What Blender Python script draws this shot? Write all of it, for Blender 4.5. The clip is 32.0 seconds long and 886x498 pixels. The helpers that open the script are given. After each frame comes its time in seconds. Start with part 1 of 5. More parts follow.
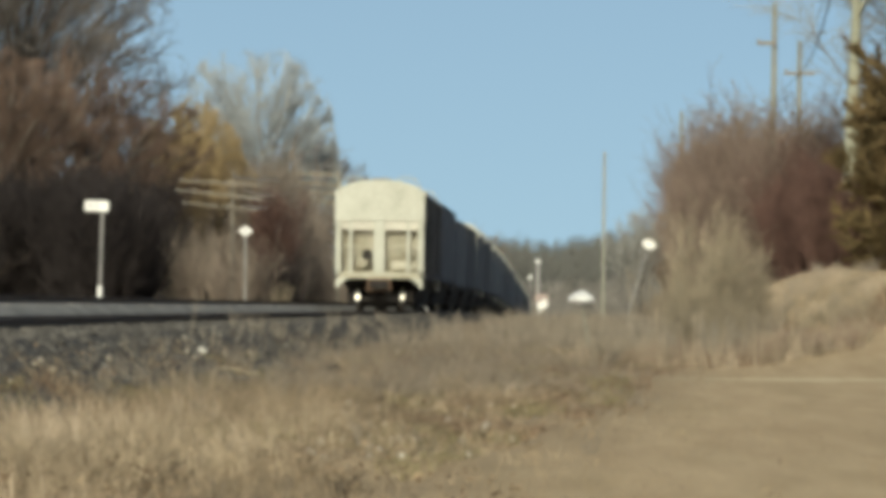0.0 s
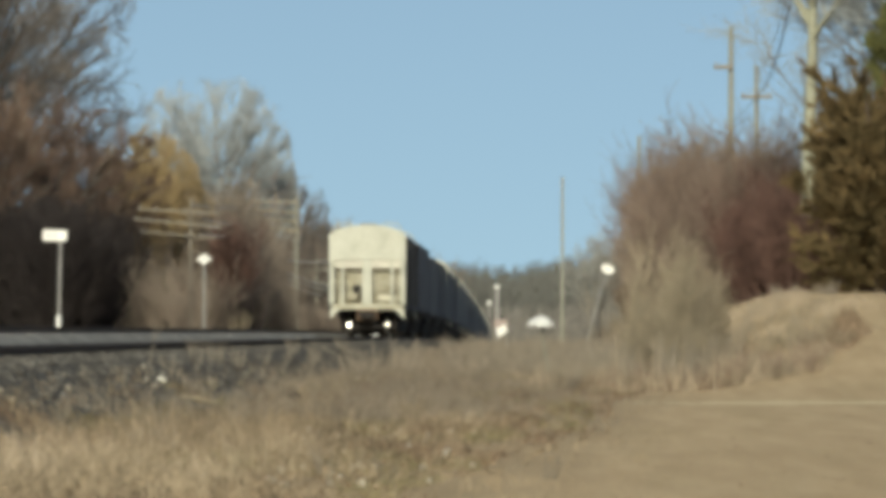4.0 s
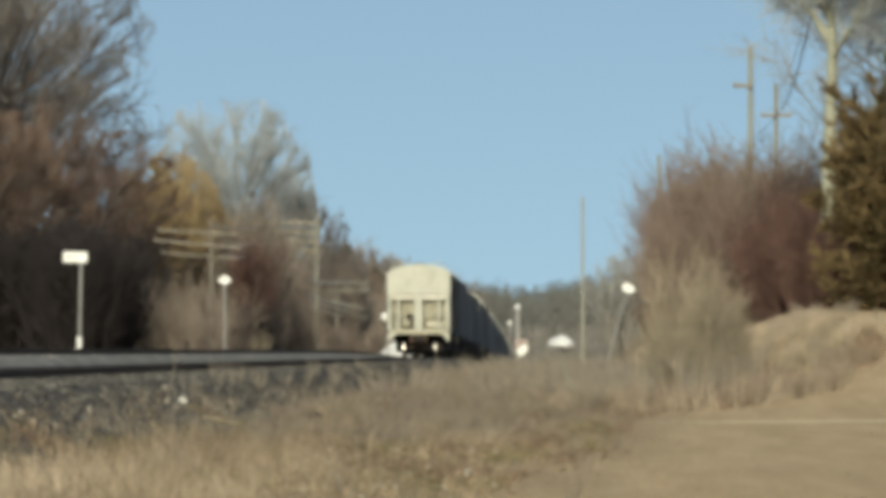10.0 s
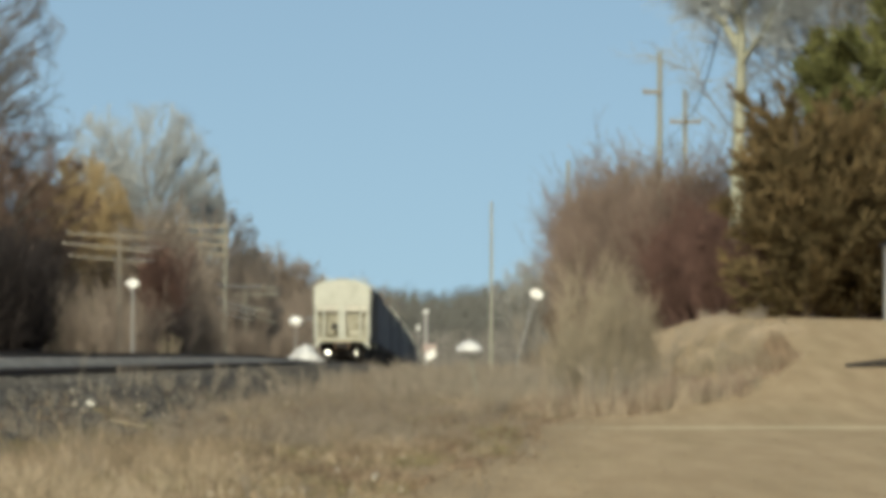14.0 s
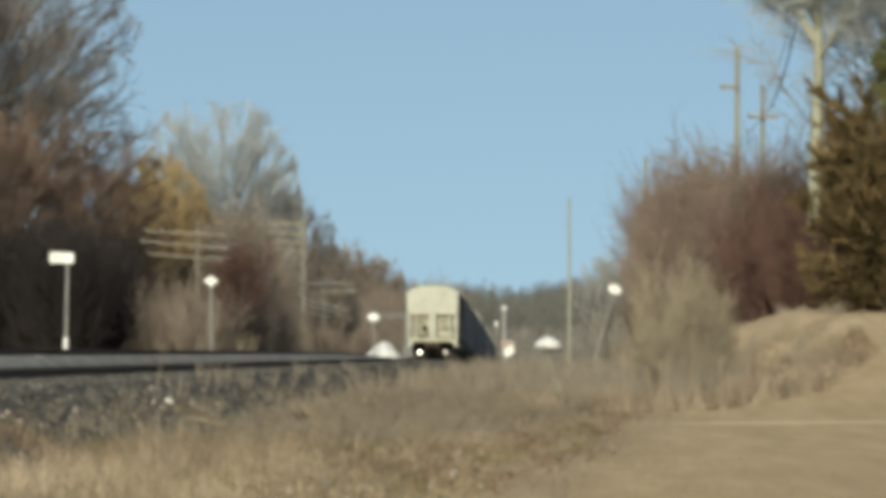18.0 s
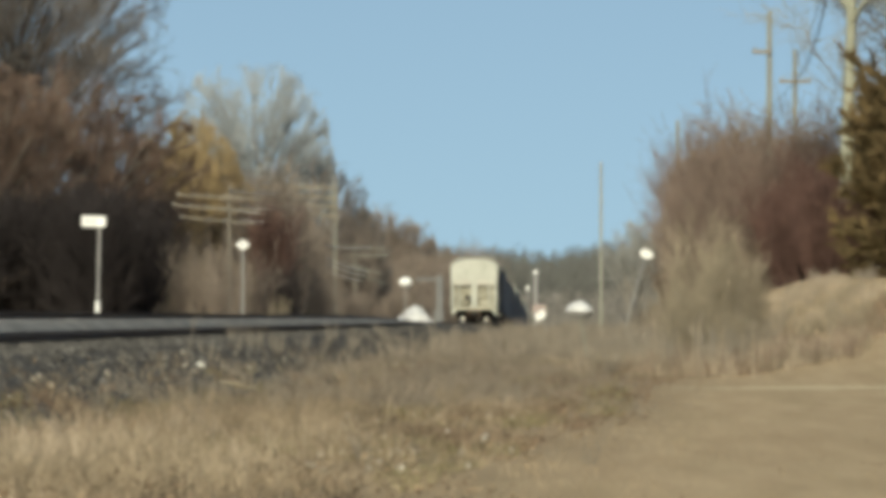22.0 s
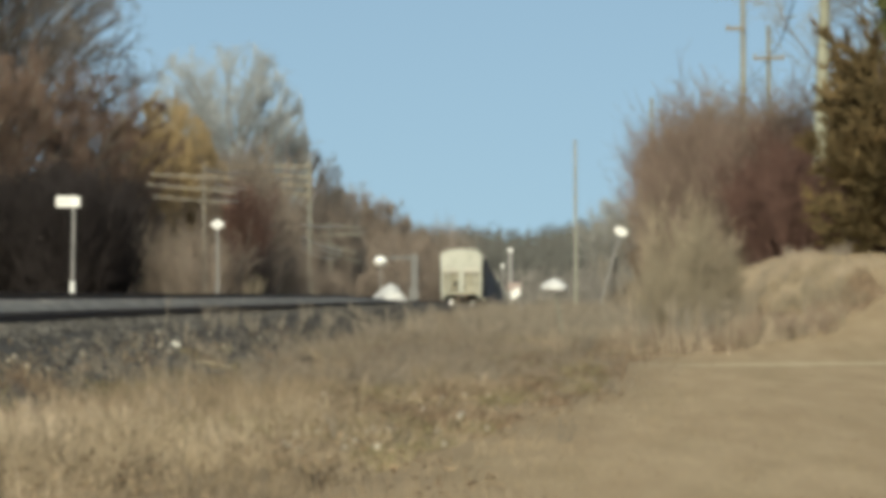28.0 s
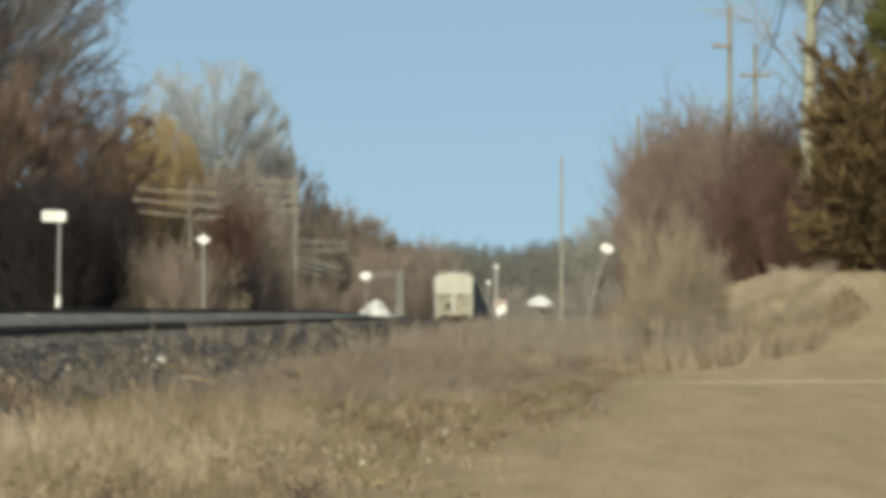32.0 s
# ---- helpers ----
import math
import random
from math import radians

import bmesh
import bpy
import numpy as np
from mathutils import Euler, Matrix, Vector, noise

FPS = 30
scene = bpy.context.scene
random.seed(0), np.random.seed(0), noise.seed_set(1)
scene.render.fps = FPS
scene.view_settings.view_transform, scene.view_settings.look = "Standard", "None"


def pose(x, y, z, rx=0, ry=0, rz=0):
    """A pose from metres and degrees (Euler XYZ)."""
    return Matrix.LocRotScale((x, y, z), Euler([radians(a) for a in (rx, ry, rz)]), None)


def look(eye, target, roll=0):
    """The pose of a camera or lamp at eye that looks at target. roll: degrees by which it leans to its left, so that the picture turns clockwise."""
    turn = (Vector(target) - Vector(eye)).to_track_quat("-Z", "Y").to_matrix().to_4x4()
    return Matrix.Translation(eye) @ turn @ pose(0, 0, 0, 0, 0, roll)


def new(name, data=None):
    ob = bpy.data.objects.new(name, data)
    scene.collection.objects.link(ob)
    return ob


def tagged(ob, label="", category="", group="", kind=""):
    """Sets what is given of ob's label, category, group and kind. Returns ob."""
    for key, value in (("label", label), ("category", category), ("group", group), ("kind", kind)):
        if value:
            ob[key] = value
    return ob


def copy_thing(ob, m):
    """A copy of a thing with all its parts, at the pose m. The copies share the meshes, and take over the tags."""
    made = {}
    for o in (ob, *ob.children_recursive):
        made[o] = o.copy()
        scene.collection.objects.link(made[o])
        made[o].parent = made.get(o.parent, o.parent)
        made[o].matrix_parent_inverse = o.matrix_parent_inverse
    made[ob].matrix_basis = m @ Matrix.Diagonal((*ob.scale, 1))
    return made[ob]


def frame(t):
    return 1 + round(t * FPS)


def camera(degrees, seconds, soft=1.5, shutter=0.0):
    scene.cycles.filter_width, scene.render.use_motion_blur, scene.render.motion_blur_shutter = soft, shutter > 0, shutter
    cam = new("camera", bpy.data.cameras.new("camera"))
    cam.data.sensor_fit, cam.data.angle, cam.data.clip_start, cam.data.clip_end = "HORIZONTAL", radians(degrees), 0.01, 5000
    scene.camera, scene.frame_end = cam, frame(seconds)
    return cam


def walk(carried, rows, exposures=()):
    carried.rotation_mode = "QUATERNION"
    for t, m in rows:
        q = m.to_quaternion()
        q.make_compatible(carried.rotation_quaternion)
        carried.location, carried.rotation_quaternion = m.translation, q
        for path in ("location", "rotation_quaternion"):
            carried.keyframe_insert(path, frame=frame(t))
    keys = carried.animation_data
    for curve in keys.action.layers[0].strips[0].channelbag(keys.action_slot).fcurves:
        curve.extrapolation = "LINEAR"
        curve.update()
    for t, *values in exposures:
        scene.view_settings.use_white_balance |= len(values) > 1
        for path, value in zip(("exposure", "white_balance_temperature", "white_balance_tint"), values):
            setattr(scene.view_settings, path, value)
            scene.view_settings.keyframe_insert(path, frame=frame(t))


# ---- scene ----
EYE = (0.0, 0.0, 0.2)
cam = camera(12.24, 32.0, soft=6.0)
# seconds, turn to the right, tilt up and roll in degrees: a long lens held by hand on one spot
AIM = [
    (0, -1.937, 0.793, 0.629), (0.5, -1.632, 0.871, 0.487), (1, -1.469, 0.724, 0.450), (1.5, -2.228, 0.674, 0.218), (2, -1.540, 0.871, 0.334),
    (2.5, -1.528, 0.888, 0.179), (3, -1.852, 0.970, -0.032), (3.5, -1.632, 1.184, -0.002), (4, -1.367, 1.161, 0.119), (4.5, -1.357, 1.332, -0.086),
    (6.5, -1.356, 1.181, -0.026), (7, -1.270, 1.003, -0.149), (7.5, -1.462, 0.895, -0.089), (8, -0.997, 0.967, -0.004), (8.5, -1.228, 0.860, -0.051),
    (9, -1.164, 0.703, -0.009), (9.5, -1.096, 1.110, -0.166), (10, -1.648, 1.438, -0.136), (10.5, -1.207, 1.267, -0.155), (11, -1.208, 1.151, -0.171),
    (11.5, -1.200, 1.362, -0.006), (12, -1.125, 1.511, 0.058), (12.5, -1.201, 1.472, 0.158), (13, -1.188, 1.608, 0.059), (13.5, -0.213, 1.710, -0.041),
    (14, -0.382, 1.504, 0.158), (14.5, -0.993, 1.622, 0.145), (16.5, -1.493, 1.711, 0.203), (17, -1.458, 1.444, 0.258), (17.5, -1.551, 1.467, -0.034),
    (18, -1.461, 1.452, -0.085), (18.5, -1.263, 1.410, 0.058), (19, -1.639, 1.278, 0.070), (19.5, -1.663, 0.927, -0.151), (20, -1.963, 0.892, 0.018),
    (20.5, -2.289, 1.141, -0.085), (21, -1.695, 0.959, -0.079), (21.5, -1.718, 0.898, -0.027), (22, -1.901, 0.956, 0.026), (22.5, -1.590, 0.915, 0.014),
    (23, -2.063, 0.923, 0.004), (23.5, -1.890, 0.801, 0.063), (24, -1.981, 0.855, 0.024), (24.5, -1.891, 0.815, -0.019), (25, -1.899, 0.739, -0.071),
    (25.5, -1.700, 0.631, -0.304), (27.5, -1.674, 0.729, -0.357), (28, -1.551, 0.656, -0.274), (28.5, -1.606, 0.782, -0.148), (29, -1.576, 0.857, -0.235),
    (29.5, -1.851, 0.739, -0.209), (30, -1.717, 0.604, -0.244), (30.5, -1.567, 0.654, -0.198), (31, -1.584, 0.823, -0.056), (31.5, -1.519, 0.789, -0.019),
    (32, -1.355, 0.88, -0.022),
]


def aimed(turn, tilt, roll):
    a, b = radians(turn), radians(tilt)
    way = Vector((math.sin(a) * math.cos(b), math.cos(a) * math.cos(b), math.sin(b)))
    return look(EYE, Vector(EYE) + way * 100, roll)


walk(cam, [(t, aimed(a, b, r)) for t, a, b, r in AIM], exposures=[(0, 0.05, 6930, -2), (32, 0.05, 6930, -2)])

# ---- world and sun ----
SUN_HIGH, SUN_WAY = 31.0, 187.0  # elevation; bearing from +y clockwise: behind the camera, on its left
world = bpy.data.worlds.new("world")
scene.world = world
world.use_nodes = True
wn = world.node_tree
sky = wn.nodes.new("ShaderNodeTexSky")
sky.sky_type, sky.sun_disc = "NISHITA", False
sky.sun_elevation, sky.sun_rotation = radians(SUN_HIGH), radians(SUN_WAY)
sky.air_density, sky.dust_density, sky.ozone_density = 1.0, 3.0, 1.15
# the clear blue of higher sky is drawn down towards the horizon
way = wn.nodes.new("ShaderNodeTexCoord")
raise_way = wn.nodes.new("ShaderNodeVectorMath")
raise_way.operation = "ADD"
raise_way.inputs[1].default_value = (0, 0, 0.19)
wn.links.new(way.outputs["Generated"], raise_way.inputs[0])
wn.links.new(raise_way.outputs[0], sky.inputs[0])
wn.links.new(sky.outputs[0], wn.nodes["Background"].inputs[0])
wn.nodes["Background"].inputs[1].default_value = 0.139
sun = new("sun", bpy.data.lights.new("sun", "SUN"))
sun.data.energy, sun.data.angle, sun.data.color = 2.95, radians(0.6), (1.0, 0.93, 0.82)
sa, sb = radians(SUN_WAY), radians(SUN_HIGH)
sun.matrix_world = look((0, 0, 60), Vector((0, 0, 60)) - Vector((math.sin(sa) * math.cos(sb), math.cos(sa) * math.cos(sb), math.sin(sb))))


# ---- materials ----
def mat(name, colors, scale=4.0, rough=0.8, metal=0.0, bump=0.0, fine=None, spread=0.0, spec=0.3, island=False, stretch=None):
    """Two scales of noise mixed between colours, with relief; spread: brightness change from object to object or island to island."""
    m = bpy.data.materials.new(name)
    m.use_nodes = True
    nt = m.node_tree
    bsdf = nt.nodes["Principled BSDF"]
    bsdf.inputs["Roughness"].default_value, bsdf.inputs["Metallic"].default_value = rough, metal
    bsdf.inputs["Specular IOR Level"].default_value = spec
    tc = nt.nodes.new("ShaderNodeTexCoord")
    big = nt.nodes.new("ShaderNodeTexNoise")
    big.inputs["Scale"].default_value, big.inputs["Detail"].default_value = scale, 5
    small = nt.nodes.new("ShaderNodeTexNoise")
    small.inputs["Scale"].default_value, small.inputs["Detail"].default_value = fine or scale * 9, 4
    where = tc.outputs["Object"]
    if stretch:
        grow = nt.nodes.new("ShaderNodeVectorMath")
        grow.operation = "MULTIPLY"
        grow.inputs[1].default_value = stretch
        nt.links.new(where, grow.inputs[0])
        where = grow.outputs[0]
    for n in (big, small):
        nt.links.new(where, n.inputs["Vector"])
    mix = nt.nodes.new("ShaderNodeMath")
    mix.operation = "MULTIPLY_ADD"
    mix.inputs[1].default_value = 0.45
    add = nt.nodes.new("ShaderNodeMath")
    add.operation = "MULTIPLY"
    add.inputs[1].default_value = 0.55
    nt.links.new(big.outputs[0], add.inputs[0])
    nt.links.new(small.outputs[0], mix.inputs[0])
    nt.links.new(add.outputs[0], mix.inputs[2])
    ramp = nt.nodes.new("ShaderNodeValToRGB")
    ramp.color_ramp.elements[0].position, ramp.color_ramp.elements[1].position = 0.32, 0.68
    ramp.color_ramp.elements[0].color = (*colors[0], 1)
    ramp.color_ramp.elements[1].color = (*colors[-1], 1)
    for i, c in enumerate(colors[1:-1]):
        e = ramp.color_ramp.elements.new(0.32 + 0.36 * (i + 1) / (len(colors) - 1))
        e.color = (*c, 1)
    nt.links.new(mix.outputs[0], ramp.inputs[0])
    out = ramp.outputs[0]
    if spread:
        src = nt.nodes.new("ShaderNodeNewGeometry" if island else "ShaderNodeObjectInfo")
        rng = nt.nodes.new("ShaderNodeMapRange")
        rng.inputs[3].default_value, rng.inputs[4].default_value = 1 - spread, 1 + spread
        nt.links.new(src.outputs["Random Per Island" if island else "Random"], rng.inputs[0])
        mul = nt.nodes.new("ShaderNodeVectorMath")
        mul.operation = "SCALE"
        nt.links.new(out, mul.inputs[0])
        nt.links.new(rng.outputs[0], mul.inputs["Scale"])
        out = mul.outputs[0]
    nt.links.new(out, bsdf.inputs["Base Color"])
    if bump:
        b = nt.nodes.new("ShaderNodeBump")
        b.inputs["Strength"].default_value, b.inputs["Distance"].default_value = bump, 0.02
        nt.links.new(small.outputs[0], b.inputs["Height"])
        nt.links.new(b.outputs[0], bsdf.inputs["Normal"])
    return m


M = {
    "ground": mat("dry_turf", [(0.11, 0.085, 0.056), (0.205, 0.158, 0.104), (0.30, 0.24, 0.16)], 0.8, 0.95, bump=0.5, fine=5.0, spec=0.1, stretch=(1, 0.45, 1)),
    "bank_blade": mat("bank_grass", [(0.23, 0.186, 0.138), (0.42, 0.346, 0.26)], 0.5, 0.85, spread=0.35, spec=0.15, island=True),
    "leaf": mat("dead_leaves", [(0.085, 0.058, 0.038), (0.20, 0.14, 0.09), (0.36, 0.285, 0.19)], 0.7, 0.85, spread=0.4, spec=0.15, island=True),
    "lawn_blade": mat("mown_grass", [(0.31, 0.23, 0.14), (0.48, 0.37, 0.232)], 0.3, 0.85, spread=0.25, spec=0.15, island=True),
    "blade": mat("dry_grass", [(0.115, 0.09, 0.06), (0.26, 0.206, 0.142), (0.44, 0.36, 0.258)], 0.55, 0.85, spread=0.35, spec=0.15, island=True),
    "grey_blade": mat("weathered_grass", [(0.115, 0.097, 0.077), (0.20, 0.168, 0.132), (0.32, 0.27, 0.21)], 0.5, 0.85, spread=0.35, spec=0.15, island=True),
    "dark_blade": mat("rotted_growth", [(0.045, 0.036, 0.027), (0.115, 0.088, 0.062)], 0.7, 0.9, spread=0.35, spec=0.1, island=True),
    "pale_fleck": mat("bleached_litter", [(0.33, 0.29, 0.23), (0.50, 0.455, 0.38)], 2.0, 0.85, spread=0.2, spec=0.15, island=True),
    "olive_blade": mat("olive_grass", [(0.11, 0.095, 0.055), (0.20, 0.172, 0.098), (0.30, 0.255, 0.152)], 0.7, 0.85, spread=0.35, spec=0.15, island=True),
    "russet_blade": mat("russet_grass", [(0.12, 0.085, 0.06), (0.23, 0.166, 0.116)], 0.7, 0.85, spread=0.35, spec=0.15, island=True),
    "stalk": mat("pale_stalk", [(0.31, 0.25, 0.185), (0.49, 0.405, 0.31)], 0.3, 0.85, spread=0.3, spec=0.15, island=True),
    "ballast": mat("ballast_bed", [(0.055, 0.05, 0.045), (0.125, 0.115, 0.102)], 3.0, 0.95, bump=0.9, fine=22.0, spec=0.1),
    "pale_ballast": mat("fresh_ballast", [(0.095, 0.092, 0.086), (0.30, 0.288, 0.265)], 0.9, 0.95, bump=0.9, fine=7.0, spec=0.1),
    "stone": mat("crushed_stone", [(0.05, 0.047, 0.043), (0.135, 0.126, 0.114)], 3.0, 0.9, spread=0.45, spec=0.15, island=True),
    "shoulder_stone": mat("ballast_lumps", [(0.065, 0.062, 0.058), (0.16, 0.15, 0.135)], 9.0, 0.9, spread=0.5, spec=0.15),
    "bed_stone": mat("bed_stone", [(0.20, 0.19, 0.175), (0.38, 0.36, 0.335)], 3.0, 0.9, spread=0.45, spec=0.15, island=True),
    "rail": mat("rusty_rail", [(0.035, 0.024, 0.02), (0.075, 0.05, 0.038)], 3.0, 0.7, metal=0.2),
    "tread": mat("polished_steel", [(0.52, 0.51, 0.49), (0.66, 0.65, 0.62)], 5.0, 0.27, metal=1.0),
    "shaded_tread": mat("shaded_tread_steel", [(0.07, 0.065, 0.06), (0.13, 0.12, 0.11)], 5.0, 0.6, metal=0.4),
    "tie": mat("bleached_sleeper_timber", [(0.16, 0.15, 0.135), (0.29, 0.275, 0.25)], 6.0, 0.9, bump=0.5, spread=0.25),
    "cream": mat("weathered_cream_paint", [(0.37, 0.37, 0.31), (0.48, 0.485, 0.42), (0.56, 0.565, 0.50)], 1.1, 0.55, bump=0.1, fine=9.0),
    "grimy": mat("grimy_cream_paint", [(0.25, 0.215, 0.15), (0.42, 0.40, 0.315), (0.56, 0.54, 0.45)], 1.6, 0.7, bump=0.2, fine=8.0),
    # grimy paint, made darker and bluer to carry the shade on the sides
    "side_grey": mat("grimy_shaded_grey_paint", [(0.04, 0.041, 0.045), (0.078, 0.081, 0.088), (0.125, 0.128, 0.135)], 0.6, 0.75, bump=0.15, fine=5.0, spread=0.35, spec=0.12),
    "roof_pale": mat("pale_roof_paint", [(0.48, 0.46, 0.40), (0.66, 0.64, 0.56)], 0.9, 0.6, bump=0.15),
    "under": mat("grimy_running_gear", [(0.014, 0.013, 0.013), (0.04, 0.034, 0.03)], 4.0, 0.85, bump=0.3),
    "rust": mat("rust_brown", [(0.10, 0.06, 0.04), (0.20, 0.13, 0.085)], 3.0, 0.85, bump=0.3),
    "white": mat("white_sign_paint", [(0.76, 0.76, 0.74), (0.84, 0.84, 0.82)], 3.0, 0.45),
    "sign_grey": mat("faded_print", [(0.42, 0.42, 0.42), (0.55, 0.55, 0.55)], 3.0, 0.5),
    "galv": mat("galvanised_steel", [(0.24, 0.235, 0.23), (0.36, 0.35, 0.34)], 4.0, 0.6, metal=0.2),
    "dark_brush": mat("near_black_brush", [(0.026, 0.023, 0.024), (0.056, 0.048, 0.047)], 0.4, 0.95, spread=0.2, spec=0.05),
    "dull_steel": mat("dull_grey_steel", [(0.13, 0.13, 0.128), (0.21, 0.21, 0.205)], 2.0, 0.8),
    "heap": mat("pale_heap", [(0.50, 0.50, 0.49), (0.68, 0.68, 0.67)], 1.5, 0.8, bump=0.3),
    "pole": mat("weathered_pole_timber", [(0.16, 0.13, 0.09), (0.29, 0.25, 0.18)], 1.5, 0.9, bump=0.4, spread=0.15),
    "pole_pale": mat("sunbleached_pole_timber", [(0.34, 0.29, 0.20), (0.48, 0.42, 0.30)], 1.2, 0.9, bump=0.4),
    "pole_grey": mat("grey_pole_timber", [(0.215, 0.215, 0.175), (0.32, 0.32, 0.27)], 1.5, 0.9, bump=0.4, spread=0.15),
    "old_arm": mat("weathered_crossarm_timber", [(0.22, 0.20, 0.165), (0.33, 0.305, 0.255)], 1.5, 0.9, bump=0.3, spread=0.1),
    "wire": mat("line_wire", [(0.52, 0.49, 0.43), (0.66, 0.63, 0.56)], 1.0, 0.9),
    "dark_wire": mat("dark_cable", [(0.03, 0.03, 0.03), (0.06, 0.06, 0.06)], 1.0, 0.6),
    "bark_dark": mat("dark_bark", [(0.05, 0.038, 0.03), (0.12, 0.09, 0.07)], 2.0, 0.95, bump=0.6),
    "bark_grey": mat("grey_bark", [(0.17, 0.155, 0.13), (0.30, 0.275, 0.235)], 2.0, 0.95, bump=0.6),
    "twig_brown": mat("brown_twigs", [(0.15, 0.112, 0.085), (0.29, 0.225, 0.175)], 0.35, 0.9, spread=0.3, spec=0.1),
    "twig_grey": mat("grey_twigs", [(0.235, 0.235, 0.222), (0.37, 0.37, 0.352)], 0.35, 0.9, spread=0.15, spec=0.1),
    "twig_ochre": mat("ochre_twigs", [(0.31, 0.235, 0.13), (0.46, 0.352, 0.20)], 0.35, 0.9, spread=0.1, spec=0.1),
    "twig_dark_red": mat("dark_red_twigs", [(0.088, 0.052, 0.044), (0.165, 0.102, 0.086)], 0.35, 0.9, spread=0.15, spec=0.1),
    "thicket_red": mat("thicket_twigs", [(0.135, 0.102, 0.085), (0.25, 0.192, 0.16)], 0.35, 0.9, spread=0.2, spec=0.1),
    "twig_red": mat("reddish_twigs", [(0.17, 0.138, 0.113), (0.285, 0.237, 0.197)], 0.35, 0.9, spread=0.2, spec=0.1),
    "twig_tan": mat("tan_brush", [(0.225, 0.19, 0.138), (0.37, 0.315, 0.235)], 0.5, 0.9, spread=0.2, spec=0.1),
    "cedar": mat("bronzed_cedar_foliage", [(0.05, 0.041, 0.02), (0.108, 0.08, 0.04), (0.175, 0.12, 0.058)], 0.8, 0.85, spread=0.35, spec=0.15, island=True),
    "cedar_green": mat("green_cedar_foliage", [(0.07, 0.082, 0.03), (0.155, 0.148, 0.06)], 0.8, 0.85, spread=0.35, spec=0.15, island=True),
    "weed_grey": mat("grey_weed_stem", [(0.165, 0.143, 0.115), (0.28, 0.245, 0.20)], 0.5, 0.9, spread=0.2, spec=0.1),
    "twig_crown": mat("tall_crown_twigs", [(0.125, 0.112, 0.102), (0.23, 0.208, 0.19)], 0.35, 0.9, spread=0.15, spec=0.1),
    "twig_russet": mat("russet_brown_twigs", [(0.112, 0.079, 0.063), (0.215, 0.154, 0.123)], 0.3, 0.9, spread=0.18, spec=0.1),
    # the slight blue puts the far crown's haze into the twig colour
    "twig_pale": mat("hazy_grey_twigs", [(0.29, 0.31, 0.315), (0.42, 0.445, 0.45)], 0.35, 0.9, spread=0.1, spec=0.1),
    "trunk_pale": mat("pale_lichened_bark", [(0.26, 0.265, 0.205), (0.385, 0.39, 0.31)], 1.2, 0.9, bump=0.5),
    "far_scrub": mat("far_scrub", [(0.17, 0.158, 0.142), (0.25, 0.235, 0.215)], 0.05, 1.0, spread=0.2, spec=0.0, island=True),
    "far_wood": mat("far_bare_wood", [(0.088, 0.09, 0.085), (0.155, 0.154, 0.142)], 0.05, 1.0, spread=0.2, spec=0.0, island=True),
    "rubber": mat("tyre_rubber", [(0.015, 0.015, 0.015), (0.03, 0.03, 0.03)], 5.0, 0.9),
    "pink": mat("faded_red_paint", [(0.33, 0.26, 0.24), (0.42, 0.34, 0.31)], 2.0, 0.6),
    "lens": mat("white_globe", [(0.84, 0.84, 0.80), (0.9, 0.9, 0.86)], 1.0, 0.3),
    "siding": mat("white_siding", [(0.68, 0.68, 0.67), (0.8, 0.8, 0.79)], 0.8, 0.6),
    "shingle": mat("dark_shingles", [(0.03, 0.03, 0.035), (0.07, 0.07, 0.075)], 3.0, 0.9, bump=0.4),
}


